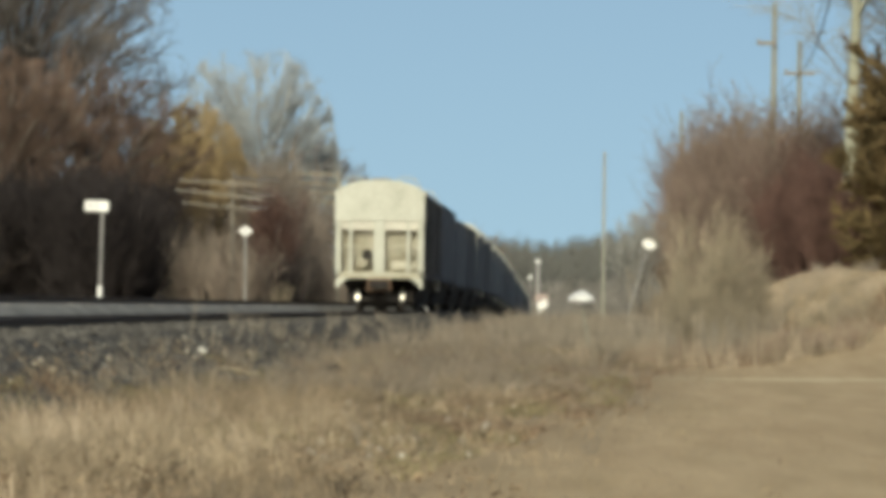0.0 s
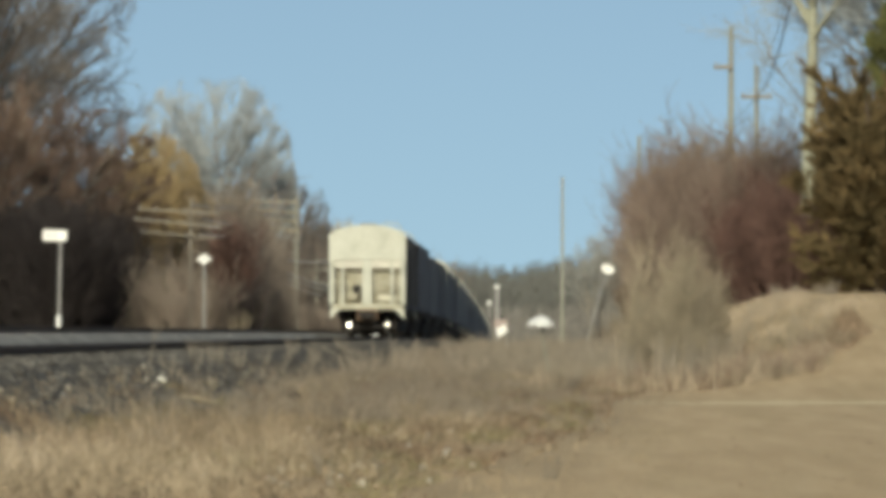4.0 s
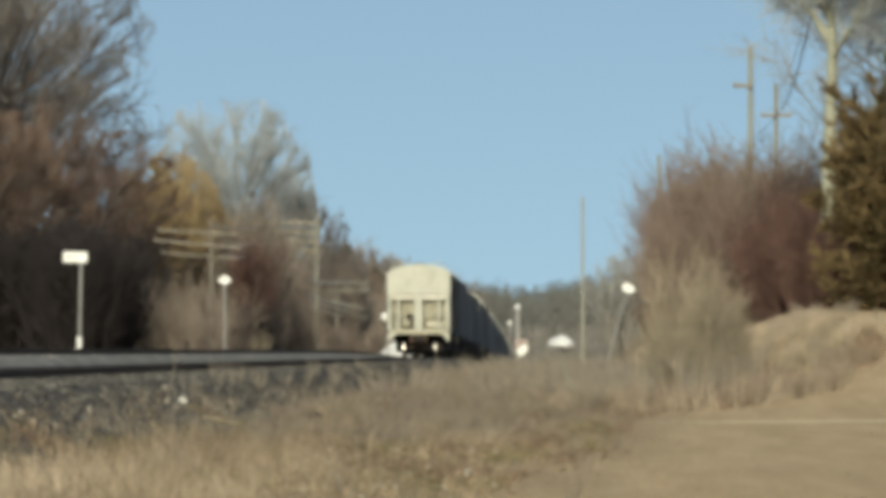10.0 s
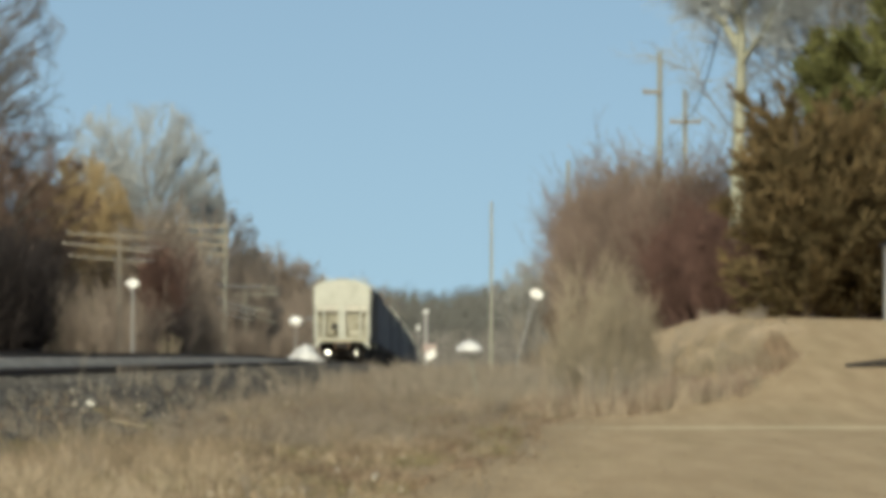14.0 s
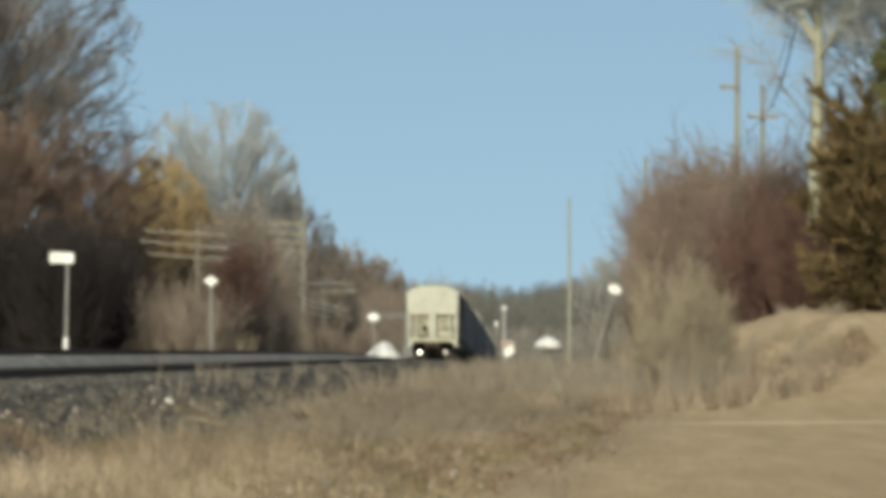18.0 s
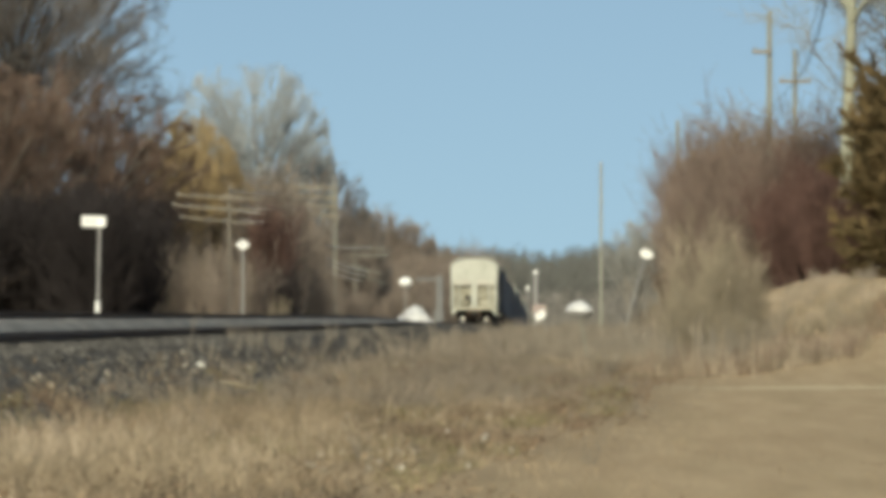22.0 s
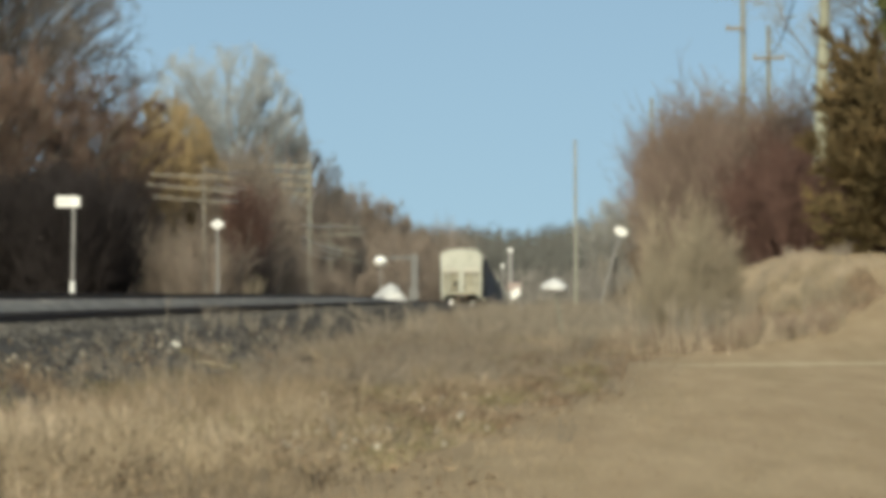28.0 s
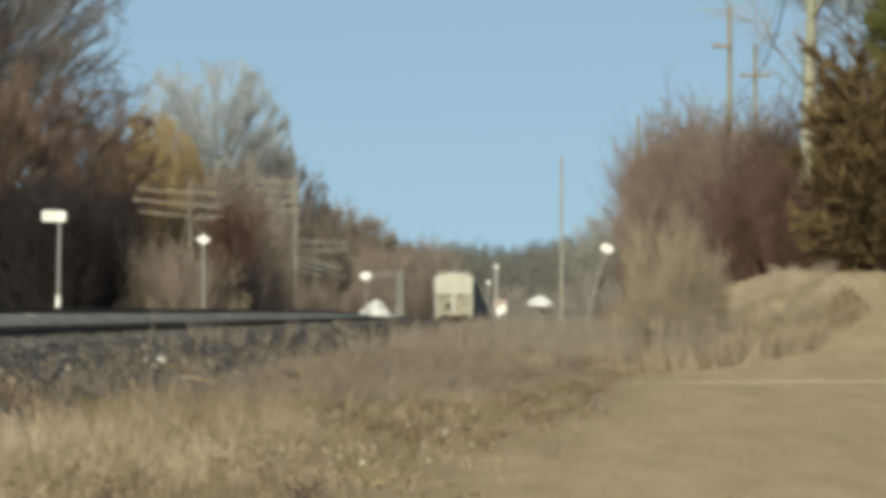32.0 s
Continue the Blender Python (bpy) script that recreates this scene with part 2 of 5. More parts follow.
def lawn_edge(m):
    """Blends the rough turf into mown lawn past a ragged edge that runs along the verge."""
    nt = m.node_tree
    bsdf = nt.nodes["Principled BSDF"]
    rough_color = bsdf.inputs["Base Color"].links[0].from_socket
    tc = next(n for n in nt.nodes if n.type == "TEX_COORD")
    sep = nt.nodes.new("ShaderNodeSeparateXYZ")
    nt.links.new(tc.outputs["Object"], sep.inputs[0])
    n = nt.nodes.new("ShaderNodeTexNoise")
    n.inputs["Scale"].default_value, n.inputs["Detail"].default_value = 0.8, 6
    nt.links.new(tc.outputs["Object"], n.inputs["Vector"])
    slant = nt.nodes.new("ShaderNodeMath")
    slant.operation = "MULTIPLY_ADD"
    slant.inputs[1].default_value = -0.055
    nt.links.new(sep.outputs[1], slant.inputs[0])
    nt.links.new(sep.outputs[0], slant.inputs[2])
    ragged = nt.nodes.new("ShaderNodeMath")
    ragged.operation = "MULTIPLY_ADD"
    ragged.inputs[1].default_value = 1.6
    nt.links.new(n.outputs[0], ragged.inputs[0])
    nt.links.new(slant.outputs[0], ragged.inputs[2])
    rng = nt.nodes.new("ShaderNodeMapRange")
    rng.inputs[1].default_value, rng.inputs[2].default_value = -2.5, -0.3
    nt.links.new(ragged.outputs[0], rng.inputs[0])
    fine = nt.nodes.new("ShaderNodeTexNoise")
    fine.inputs["Scale"].default_value, fine.inputs["Detail"].default_value = 2.2, 3
    grow = nt.nodes.new("ShaderNodeVectorMath")
    grow.operation = "MULTIPLY"
    grow.inputs[1].default_value = (1.5, 0.16, 1)
    nt.links.new(tc.outputs["Object"], grow.inputs[0])
    nt.links.new(grow.outputs[0], fine.inputs["Vector"])
    ramp = nt.nodes.new("ShaderNodeValToRGB")
    ramp.color_ramp.elements[0].position, ramp.color_ramp.elements[1].position = 0.3, 0.7
    ramp.color_ramp.elements[0].color, ramp.color_ramp.elements[1].color = (0.375, 0.276, 0.166, 1), (0.455, 0.345, 0.213, 1)
    nt.links.new(fine.outputs[0], ramp.inputs[0])
    mix = nt.nodes.new("ShaderNodeMix")
    mix.data_type = "RGBA"
    nt.links.new(rng.outputs[0], mix.inputs["Factor"])
    nt.links.new(rough_color, mix.inputs[6])
    # a paler worn strip runs along the foot of the bank
    off = nt.nodes.new("ShaderNodeMath")
    off.operation = "MULTIPLY_ADD"
    off.inputs[1].default_value = 2.5
    nt.links.new(n.outputs[0], off.inputs[0])
    nt.links.new(sep.outputs[1], off.inputs[2])
    strip = nt.nodes.new("ShaderNodeMath")
    strip.operation = "COMPARE"
    strip.inputs[1].default_value, strip.inputs[2].default_value = 57.0, 0.9
    nt.links.new(off.outputs[0], strip.inputs[0])
    worn = nt.nodes.new("ShaderNodeMix")
    worn.data_type = "RGBA"
    half = nt.nodes.new("ShaderNodeMath")
    half.operation = "MULTIPLY"
    half.inputs[1].default_value = 0.6
    nt.links.new(strip.outputs[0], half.inputs[0])
    nt.links.new(half.outputs[0], worn.inputs["Factor"])
    # olive blotches of live grass in the straw
    patch = nt.nodes.new("ShaderNodeTexNoise")
    patch.inputs["Scale"].default_value, patch.inputs["Detail"].default_value = 1.0, 5
    nt.links.new(grow.outputs[0], patch.inputs["Vector"])
    green = nt.nodes.new("ShaderNodeMapRange")
    green.inputs[1].default_value, green.inputs[2].default_value, green.inputs[4].default_value = 0.5, 0.68, 0.32
    nt.links.new(patch.outputs[0], green.inputs[0])
    olive = nt.nodes.new("ShaderNodeMix")
    olive.data_type = "RGBA"
    nt.links.new(green.outputs[0], olive.inputs["Factor"])
    nt.links.new(ramp.outputs[0], olive.inputs[6])
    olive.inputs[7].default_value = (0.285, 0.222, 0.125, 1)
    nt.links.new(olive.outputs[2], worn.inputs[6])
    worn.inputs[7].default_value = (0.62, 0.52, 0.34, 1)
    nt.links.new(worn.outputs[2], mix.inputs[7])
    nt.links.new(mix.outputs[2], bsdf.inputs["Base Color"])


lawn_edge(M["ground"])


# ---- mesh helpers ----
def mesh(name, verts, faces, material, smooth=False):
    me = bpy.data.meshes.new(name)
    me.from_pydata([tuple(v) for v in verts], [], [tuple(f) for f in faces])
    me.materials.append(M[material])
    if smooth:
        me.polygons.foreach_set("use_smooth", [True] * len(me.polygons))
    me.update()
    return me


def bm_mesh(name, bm, material, smooth=False):
    me = bpy.data.meshes.new(name)
    bm.to_mesh(me)
    bm.free()
    me.materials.append(M[material])
    if smooth:
        me.polygons.foreach_set("use_smooth", [True] * len(me.polygons))
    return me


def put(name, me, parent=None, m=None, label=""):
    ob = new(name, me)
    if m is not None:
        ob.matrix_basis = m
    if parent is not None:
        ob.parent = parent
    return tagged(ob, label) if label else ob


def part(name, bm, material, parent, label="", m=None, smooth=False):
    return put(name, bm_mesh(name, bm, material, smooth), parent, m, label)


def thing(name, m=None, label="", category="", group="", kind=""):
    ob = new(name)
    ob.empty_display_size = 0.2
    if m is not None:
        ob.matrix_basis = m
    return tagged(ob, label, category, group, kind)


def box(x0, x1, y0, y1, z0, z1, bevel=0.0, bm=None):
    """A box with softened edges, added to bm or new."""
    b = bmesh.new()
    bmesh.ops.create_cube(b, size=1, matrix=Matrix.Translation(((x0 + x1) / 2, (y0 + y1) / 2, (z0 + z1) / 2)) @ Matrix.Diagonal((x1 - x0, y1 - y0, z1 - z0, 1)))
    if bevel:
        bmesh.ops.bevel(b, geom=b.edges[:], offset=bevel, segments=2, affect="EDGES", profile=0.6)
    if bm is None:
        return b
    me = bpy.data.meshes.new("tmp")
    b.to_mesh(me)
    b.free()
    bm.from_mesh(me)
    bpy.data.meshes.remove(me)
    return bm


def rod(p, q, r0, r1=None, sides=8, bm=None):
    """A tapered rod from p to q."""
    bm = bm or bmesh.new()
    p, q = Vector(p), Vector(q)
    d = q - p
    turn = d.to_track_quat("Z", "Y").to_matrix().to_4x4()
    bmesh.ops.create_cone(bm, cap_ends=True, segments=sides, radius1=r0, radius2=r0 if r1 is None else r1, depth=d.length,
                          matrix=Matrix.Translation((p + q) / 2) @ turn)
    return bm


def plate(outline, y0, y1, bevel=0.0):
    """A plate in the x-z plane with the given outline, from y0 to y1."""
    bm = bmesh.new()
    f = bm.faces.new([bm.verts.new((x, y0, z)) for x, z in outline])
    res = bmesh.ops.extrude_face_region(bm, geom=[f])
    for v in res["geom"]:
        if isinstance(v, bmesh.types.BMVert):
            v.co.y = y1
    bmesh.ops.recalc_face_normals(bm, faces=bm.faces[:])
    if bevel:
        bmesh.ops.bevel(bm, geom=bm.edges[:], offset=bevel, segments=2, affect="EDGES")
    return bm


def prisms(p, q, r0, r1, sides=3):
    """Arrays of tapered twigs from p to q, as vertices and faces."""
    p, q = np.asarray(p, float), np.asarray(q, float)
    n = len(p)
    d = q - p
    d /= np.maximum(np.linalg.norm(d, axis=1, keepdims=True), 1e-9)
    ref = np.where(np.abs(d[:, 2:3]) < 0.9, [[0, 0, 1.0]], [[1.0, 0, 0]])
    u = np.cross(d, ref)
    u /= np.linalg.norm(u, axis=1, keepdims=True)
    v = np.cross(d, u)
    a = np.arange(sides) * 2 * np.pi / sides
    ring = np.cos(a)[None, :, None] * u[:, None, :] + np.sin(a)[None, :, None] * v[:, None, :]
    lo = p[:, None, :] + ring * np.asarray(r0)[:, None, None]
    hi = q[:, None, :] + ring * np.asarray(r1)[:, None, None]
    verts = np.concatenate([lo, hi], axis=1).reshape(-1, 3)
    k = np.arange(sides)
    quad = np.stack([k, (k + 1) % sides, (k + 1) % sides + sides, k + sides], axis=1)
    faces = (quad[None] + (np.arange(n) * 2 * sides)[:, None, None]).reshape(-1, 4)
    return verts, faces


def sticks(name, segs, material, sides=3):
    p, q = [s[0] for s in segs], [s[1] for s in segs]
    v, f = prisms(p, q, [s[2] for s in segs], [s[3] for s in segs], sides)
    me = bpy.data.meshes.new(name)
    me.from_pydata(v.tolist(), [], f.tolist())
    me.materials.append(M[material])
    return me


def tube(name, segs, material, sides=6):
    """One joined limb along a chain of segments."""
    pts = [(s[0], s[2]) for s in segs] + [(segs[-1][1], segs[-1][3])]
    verts, faces = [], []
    for i, (p, r) in enumerate(pts):
        a, b = pts[max(i - 1, 0)][0], pts[min(i + 1, len(pts) - 1)][0]
        turn = (b - a).to_track_quat("Z", "Y")
        for k in range(sides):
            w = 2 * math.pi * k / sides
            verts.append(p + turn @ Vector((math.cos(w) * r, math.sin(w) * r, 0)))
    for i in range(len(pts) - 1):
        faces += [(i * sides + k, i * sides + (k + 1) % sides, (i + 1) * sides + (k + 1) % sides, (i + 1) * sides + k) for k in range(sides)]
    faces.append(tuple(range((len(pts) - 1) * sides, len(pts) * sides)))
    return mesh(name, verts, faces, material, True)


def smooth01(a):
    a = min(1.0, max(0.0, a))
    return a * a * (3 - 2 * a)


# ---- the lie of the land ----
CREST = 190.0


def track_z(y):
    """Height of the rail tops: level to the crest, then falling away."""
    d = max(0.0, y - CREST)
    if d < 300:
        return -5.1e-5 * d * d
    return -4.59 - 0.0306 * (d - 300) * max(0.0, 1 - (d - 300) / 500) if d < 550 else -8.415


MAIN_X, SIDE_X, SIDE_UP = -7.2, -11.6, 0.315


def ground_z(x, y):
    t = track_z(y)
    if y > 600:
        k = smooth01((y - 600) / 400)
        t = t * (1 - k) + 1.0 * k
    # verge and lawn on the camera's side
    near = -0.74 + 0.14 * smooth01((y - 55) / 60)
    bank = 1.70 * smooth01((y - 54) / 34) * smooth01((x - 1.8) / 3.6)
    mown = smooth01((x + 1.05 - 0.055 * (min(y, 62) - 22)) / 1.5)
    lumps = (1 - 0.9 * mown) * 0.06 * noise.noise(Vector((x * 0.5, y * 0.22, 0.0))) + (1 - 0.92 * mown) * 0.03 * noise.noise(Vector((x * 1.7, y * 0.8, 3.0)))
    bank *= 1 + 0.04 * noise.noise(Vector((x * 0.55, y * 0.12, 9.0)))
    right = near + bank + lumps
    right += (t + 0.0) * smooth01((y - 200) / 200)
    left = t - 0.32 + 0.25 * smooth01((-x - 13) / 10) + lumps
    k = smooth01((-x - 5.0) / 3.0)
    z = right * (1 - k) + left * k
    if -9.6 < x < -3.9:
        z = min(z, t - 0.62)
    return z


def surface_z(x, y):
    """The ground or, on the line's near shoulder, the ballast that covers it."""
    z, a = ground_z(x, y), x - MAIN_X
    if 1.0 < a < 3.4:
        z = max(z, track_z(y) + (-0.105 - 0.04 * (a - 1.0) if a < 2.0 else -0.145 - 0.755 * (a - 2.0) / 1.35))
    return z


# ---- railway ----
def ground_sheet():
    ys = [2 + 0.8 * i for i in range(120)] + [98 + 4 * i for i in range(70)] + [378 + 20 * i for i in range(32)] + [1018 + 150 * i for i in range(20)]
    xs = [-700, -400, -220, -130, -80, -55] + [-40 + 2 * i for i in range(13)] + [-15 + 0.5 * i for i in range(64)] + [17 + 2 * i for i in range(12)] + [45, 60, 90, 140, 220, 400, 700]
    ys = [-3000, -800, -200, -60, -20, -6] + ys
    verts = [(x, y, ground_z(x, y) if y > 0 else ground_z(x, 2)) for y in ys for x in xs]
    w = len(xs)
    faces = [(j * w + i, j * w + i + 1, (j + 1) * w + i + 1, (j + 1) * w + i) for j in range(len(ys) - 1) for i in range(w - 1)]
    me = mesh("ground", verts, faces, "ground", True)
    tagged(new("ground", me), "rough dry winter grassland beside a railway line", "ground", kind="structure")


def sweep(name, outline, x0, lift, ys, material):
    """A profile of (x, z) points drawn along the line at x0."""
    n = len(outline)
    verts = [(x0 + a, y, track_z(y) + lift + b) for y in ys for a, b in outline]
    faces = [(j * n + i, j * n + (i + 1) % n, (j + 1) * n + (i + 1) % n, (j + 1) * n + i) for j in range(len(ys) - 1) for i in range(n)]
    faces += [tuple(range(n))[::-1], tuple(range((len(ys) - 1) * n, len(ys) * n))]
    return mesh(name, verts, faces, material)


RAIL = [(-0.075, -0.172), (0.075, -0.172), (0.075, -0.158), (0.012, -0.135), (0.012, -0.045), (0.037, -0.032), (0.037, -0.004), (0.03, 0.0), (-0.03, 0.0), (-0.037, -0.004), (-0.037, -0.032), (-0.012, -0.045), (-0.012, -0.135), (-0.075, -0.158)]
LINE_Y = [-30, 0, 20] + [20 + 8 * i for i in range(1, 86)]


def railway(x0, lift, label, bed, shoulder, low=0.0):
    top = thing("railway_track", label=label, category="railway track", kind="structure")
    prof = [(-shoulder - 1.2, -0.95), (-shoulder, -0.30), (-1.4, -0.185), (0.66, -0.20), (0.84, -0.13 - low), (1.02, -0.105 - low), (shoulder, -0.145 - low), (shoulder + 1.35, -0.90)]
    put("ballast_bed", sweep("ballast_bed", prof, x0, lift, LINE_Y, bed), top)
    for s in (-0.755, 0.755):
        put("rail", sweep("rail", RAIL, x0 + s, lift, LINE_Y, "rail"), top)
    return top


# ---- the train ----
def lathe(profile, sides=20):
    """A wheel-like solid round the x axis from (x, radius) points."""
    bm = bmesh.new()
    rings = []
    for x, r in profile:
        rings.append([bm.verts.new((x, r * math.cos(a), r * math.sin(a))) for a in (2 * math.pi * i / sides for i in range(sides))])
    for a, b in zip(rings, rings[1:]):
        for i in range(sides):
            bm.faces.new((a[i], a[(i + 1) % sides], b[(i + 1) % sides], b[i]))
    bm.faces.new(rings[0])
    bm.faces.new(rings[-1])
    bmesh.ops.recalc_face_normals(bm, faces=bm.faces[:])
    return bm


CAR_L, HALF = 17.0, 1.56
EAVE, CROWN, SILL, BAND = 4.22, 4.62, 1.32, 3.18


def roof_line(inset=0.0):
    pts = []
    for i in range(13):
        a = -1 + i / 6
        pts.append((a * (HALF - inset), EAVE + (CROWN - EAVE) * (1 - abs(a) ** 3.0) - inset))
    return pts


def wheelset(parent, y):
    """Two wheels on an axle, turning about x."""
    ws = put("wheelset", bm_mesh("wheelset", rod((-1.0, 0, 0), (1.0, 0, 0), 0.085, sides=12), "under"), parent, pose(0, y, 0.43))
    for s in (-1, 1):
        f = s * 0.715
        part("wheel", lathe([(f - s * 0.02, 0.12), (f - s * 0.02, 0.40), (f - s * 0.015, 0.45), (f + s * 0.03, 0.445), (f + s * 0.035, 0.12)]), "under", ws)
    return ws


def bogie(parent, y):
    b = put("bogie", bm_mesh("bogie", box(-0.95, 0.95, -0.18, 0.18, 0.5, 0.78, 0.03), "under"), parent, pose(0, y, 0))
    for s in (-1, 1):
        side = [(-1.25, 0.38), (-1.25, 0.58), (-0.55, 0.80), (0.55, 0.80), (1.25, 0.58), (1.25, 0.38), (0.95, 0.40), (0.40, 0.26), (-0.40, 0.26), (-0.95, 0.40)]
        bm = plate(side, -0.08, 0.08, 0.015)
        bmesh.ops.rotate(bm, verts=bm.verts[:], matrix=Matrix.Rotation(radians(90), 3, "Z"), cent=(0, 0, 0))
        bmesh.ops.translate(bm, verts=bm.verts[:], vec=(s * 0.99, 0, 0))
        part("side_frame", bm, "under", b)
        for dy in (-0.89, 0.89):
            part("journal_box", box(s * 1.03 - 0.15, s * 1.03 + 0.15, dy - 0.2, dy + 0.2, 0.28, 0.72, 0.04), "under", b)
        part("coil_spring", rod((s * 0.99, 0, 0.28), (s * 0.99, 0, 0.7), 0.14, sides=10), "rust", b)
    # plates added only to keep the shaded gap between the wheels dark
    for dy in (-0.5, 0.5):
        part("brake_rigging", box(-0.66, 0.66, dy - 0.06, dy + 0.06, 0.13, 0.62, 0.03), "under", b)
    for dy in (-1.38, 1.38):
        part("brake_beam", box(-0.62, 0.62, dy - 0.05, dy + 0.05, 0.34, 0.48, 0.02), "under", b)
    return b


def hopper_car(end_paint, side_paint, roof_paint, full=True, flare=0.031):
    """A covered hopper car: origin on the rails under its rear face, running to +y."""
    car = thing("hopper_car")
    L = CAR_L
    inset = 0.85  # depth of the end bay under the overhanging end panel
    # body shell: roof, sides and slope sheets in one skin of the right section
    outline = [(-HALF, BAND - 0.3)] + roof_line() + [(HALF, BAND - 0.3)]
    bm = plate([(x, z) for x, z in outline], 0.06, L - 0.06)
    part("roof", bm, roof_paint, car, "pale rounded roof")
    for s in (-1, 1):
        bm = bmesh.new()
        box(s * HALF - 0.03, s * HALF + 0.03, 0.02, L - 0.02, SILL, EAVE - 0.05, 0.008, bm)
        part("side_sheet", bm, side_paint, car, "grimy side sheet, its paint darkened for shade")
        n = 17
        for i in range(n):
            y = 0.5 + (L - 1.0) * i / (n - 1)
            x = s * (HALF + 0.05)
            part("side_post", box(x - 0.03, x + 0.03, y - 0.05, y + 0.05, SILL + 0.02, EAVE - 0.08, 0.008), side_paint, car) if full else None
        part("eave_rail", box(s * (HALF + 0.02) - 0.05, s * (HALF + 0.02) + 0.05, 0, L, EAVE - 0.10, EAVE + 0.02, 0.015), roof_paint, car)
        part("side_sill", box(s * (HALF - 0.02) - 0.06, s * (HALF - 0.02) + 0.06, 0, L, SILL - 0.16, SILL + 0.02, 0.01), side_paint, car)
    part("running_board", box(-0.32, 0.32, 0.1, L - 0.1, CROWN + 0.05, CROWN + 0.10, 0.01), "galv", car)
    for i in range(8 if full else 4):
        y = 1.4 + i * (L - 2.8) / (7 if full else 3)
        part("roof_hatch", box(-0.5, 0.5, y - 0.35, y + 0.35, CROWN - 0.03, CROWN + 0.045, 0.02), roof_paint, car)
    part("centre_sill", box(-0.33, 0.33, -0.35, L + 0.35, 0.80, 1.10, 0.02), "under", car)
    for i in range(3):
        y = 4.4 + i * 4.1
        bm = bmesh.new()
        top = [bm.verts.new(p) for p in ((-1.5, y - 2.02, 1.4), (1.5, y - 2.02, 1.4), (1.5, y + 2.02, 1.4), (-1.5, y + 2.02, 1.4))]
        low = [bm.verts.new(p) for p in ((-1.15, y - 1.25, 0.36), (1.15, y - 1.25, 0.36), (1.15, y + 1.25, 0.36), (-1.15, y + 1.25, 0.36))]
        for k in range(4):
            bm.faces.new((top[k], top[(k + 1) % 4], low[(k + 1) % 4], low[k]))
        bm.faces.new(top)
        bm.faces.new(low[::-1])
        bmesh.ops.recalc_face_normals(bm, faces=bm.faces[:])
        # running-gear colour instead of side paint puts the underside's shade into the bays
        bay = part("discharge_bay", bm, "under", car)
        part("gate", box(-1.2, 1.2, y - 1.3, y + 1.3, 0.26, 0.35, 0.02), "under", bay)
    # both ends
    for end in (0, 1):
        def e(y):  # distance in from the end
            return y if end == 0 else L - y

        def ebox(x0, x1, y0, y1, z0, z1, b=0.0):
            ya, yb = sorted((e(y0), e(y1)))
            return box(x0, x1, ya, yb, z0, z1, b)

        lip = EAVE - 0.34
        pan = [(-HALF - 0.03, BAND), (-HALF - 0.03, lip), (-HALF - flare, lip + 0.06), (-HALF - flare, EAVE)] + roof_line(-flare)[1:-1] + [(HALF + flare, EAVE), (HALF + flare, lip + 0.06), (HALF + 0.03, lip), (HALF + 0.03, BAND)]
        ya, yb = sorted((e(-0.02), e(0.07)))
        part("end_panel", plate(pan, ya, yb, 0.012), end_paint, car, "cream end panel under the roof")
        slope = plate([(-HALF + 0.05, 0), (HALF - 0.05, 0), (HALF - 0.05, 1), (-HALF + 0.05, 1)], 0, 0.04)
        p0, p1 = Vector((0, e(0.26), BAND + 0.02)), Vector((0, e(inset), SILL + 0.08))
        for v in slope.verts:
            k, thick = 1 - v.co.z, v.co.y
            v.co = Vector((v.co.x, p0.y + (p1.y - p0.y) * k, p0.z + (p1.z - p0.z) * k + thick))
        bmesh.ops.recalc_face_normals(slope, faces=slope.faces[:])
        part("slope_sheet", slope, "grimy", car, "stained sloping end sheet")
        part("end_floor", ebox(-HALF + 0.05, HALF - 0.05, 0.05, inset + 0.1, SILL - 0.02, SILL + 0.06), "grimy", car)
        part("centre_post", ebox(-0.21, 0.19, 0.0, 0.22, SILL, BAND, 0.02), end_paint, car)
        for s in (-1, 1):
            x = s * (HALF - 0.09)
            part("corner_post", ebox(x - 0.10, x + 0.10, 0.0, 0.18, SILL - 0.1, BAND, 0.02), end_paint, car)
            x = s * 1.02
            part("end_stanchion", ebox(x - 0.06, x + 0.06, 0.0, 0.10, SILL, BAND, 0.015), end_paint, car)
            part("crossover_rail", ebox(min(s * 0.3, s * 1.4), max(s * 0.3, s * 1.4), 0.0, 0.05, 2.28, 2.33, 0.01), "grimy", car) if full else None
            # wing plate that drops from the sill beside the wheel
            wing = [(s * 1.54, SILL - 0.05), (s * 1.54, 0.82), (s * 1.46, 0.80), (s * 1.34, 0.98), (s * 1.12, 1.14), (s * 0.92, SILL - 0.14), (s * 0.92, SILL - 0.05)]
            part("step_bracket", plate(wing, *sorted((e(0.02), e(0.10))), 0.005), end_paint, car)
            # ladder at the corner
            if full:
                for k in range(5):
                    z = 1.45 + k * 0.38
                    part("ladder_rung", rod((s * 1.28, e(-0.05), z), (s * 1.58, e(-0.05), z), 0.014, sides=6), end_paint, car)
                bm = rod((s * 1.45, e(0.0), CROWN - 0.22), (s * 1.25, e(0.0), CROWN + 0.07), 0.025, sides=6)
                rod((s * 1.25, e(0.0), CROWN + 0.07), (s * 0.75, e(0.0), CROWN + 0.14), 0.025, sides=6, bm=bm)
                rod((s * 0.75, e(0.0), CROWN + 0.14), (s * 0.62, e(0.0), CROWN + 0.02), 0.025, sides=6, bm=bm)
                part("roof_grab_iron", bm, end_paint, car)
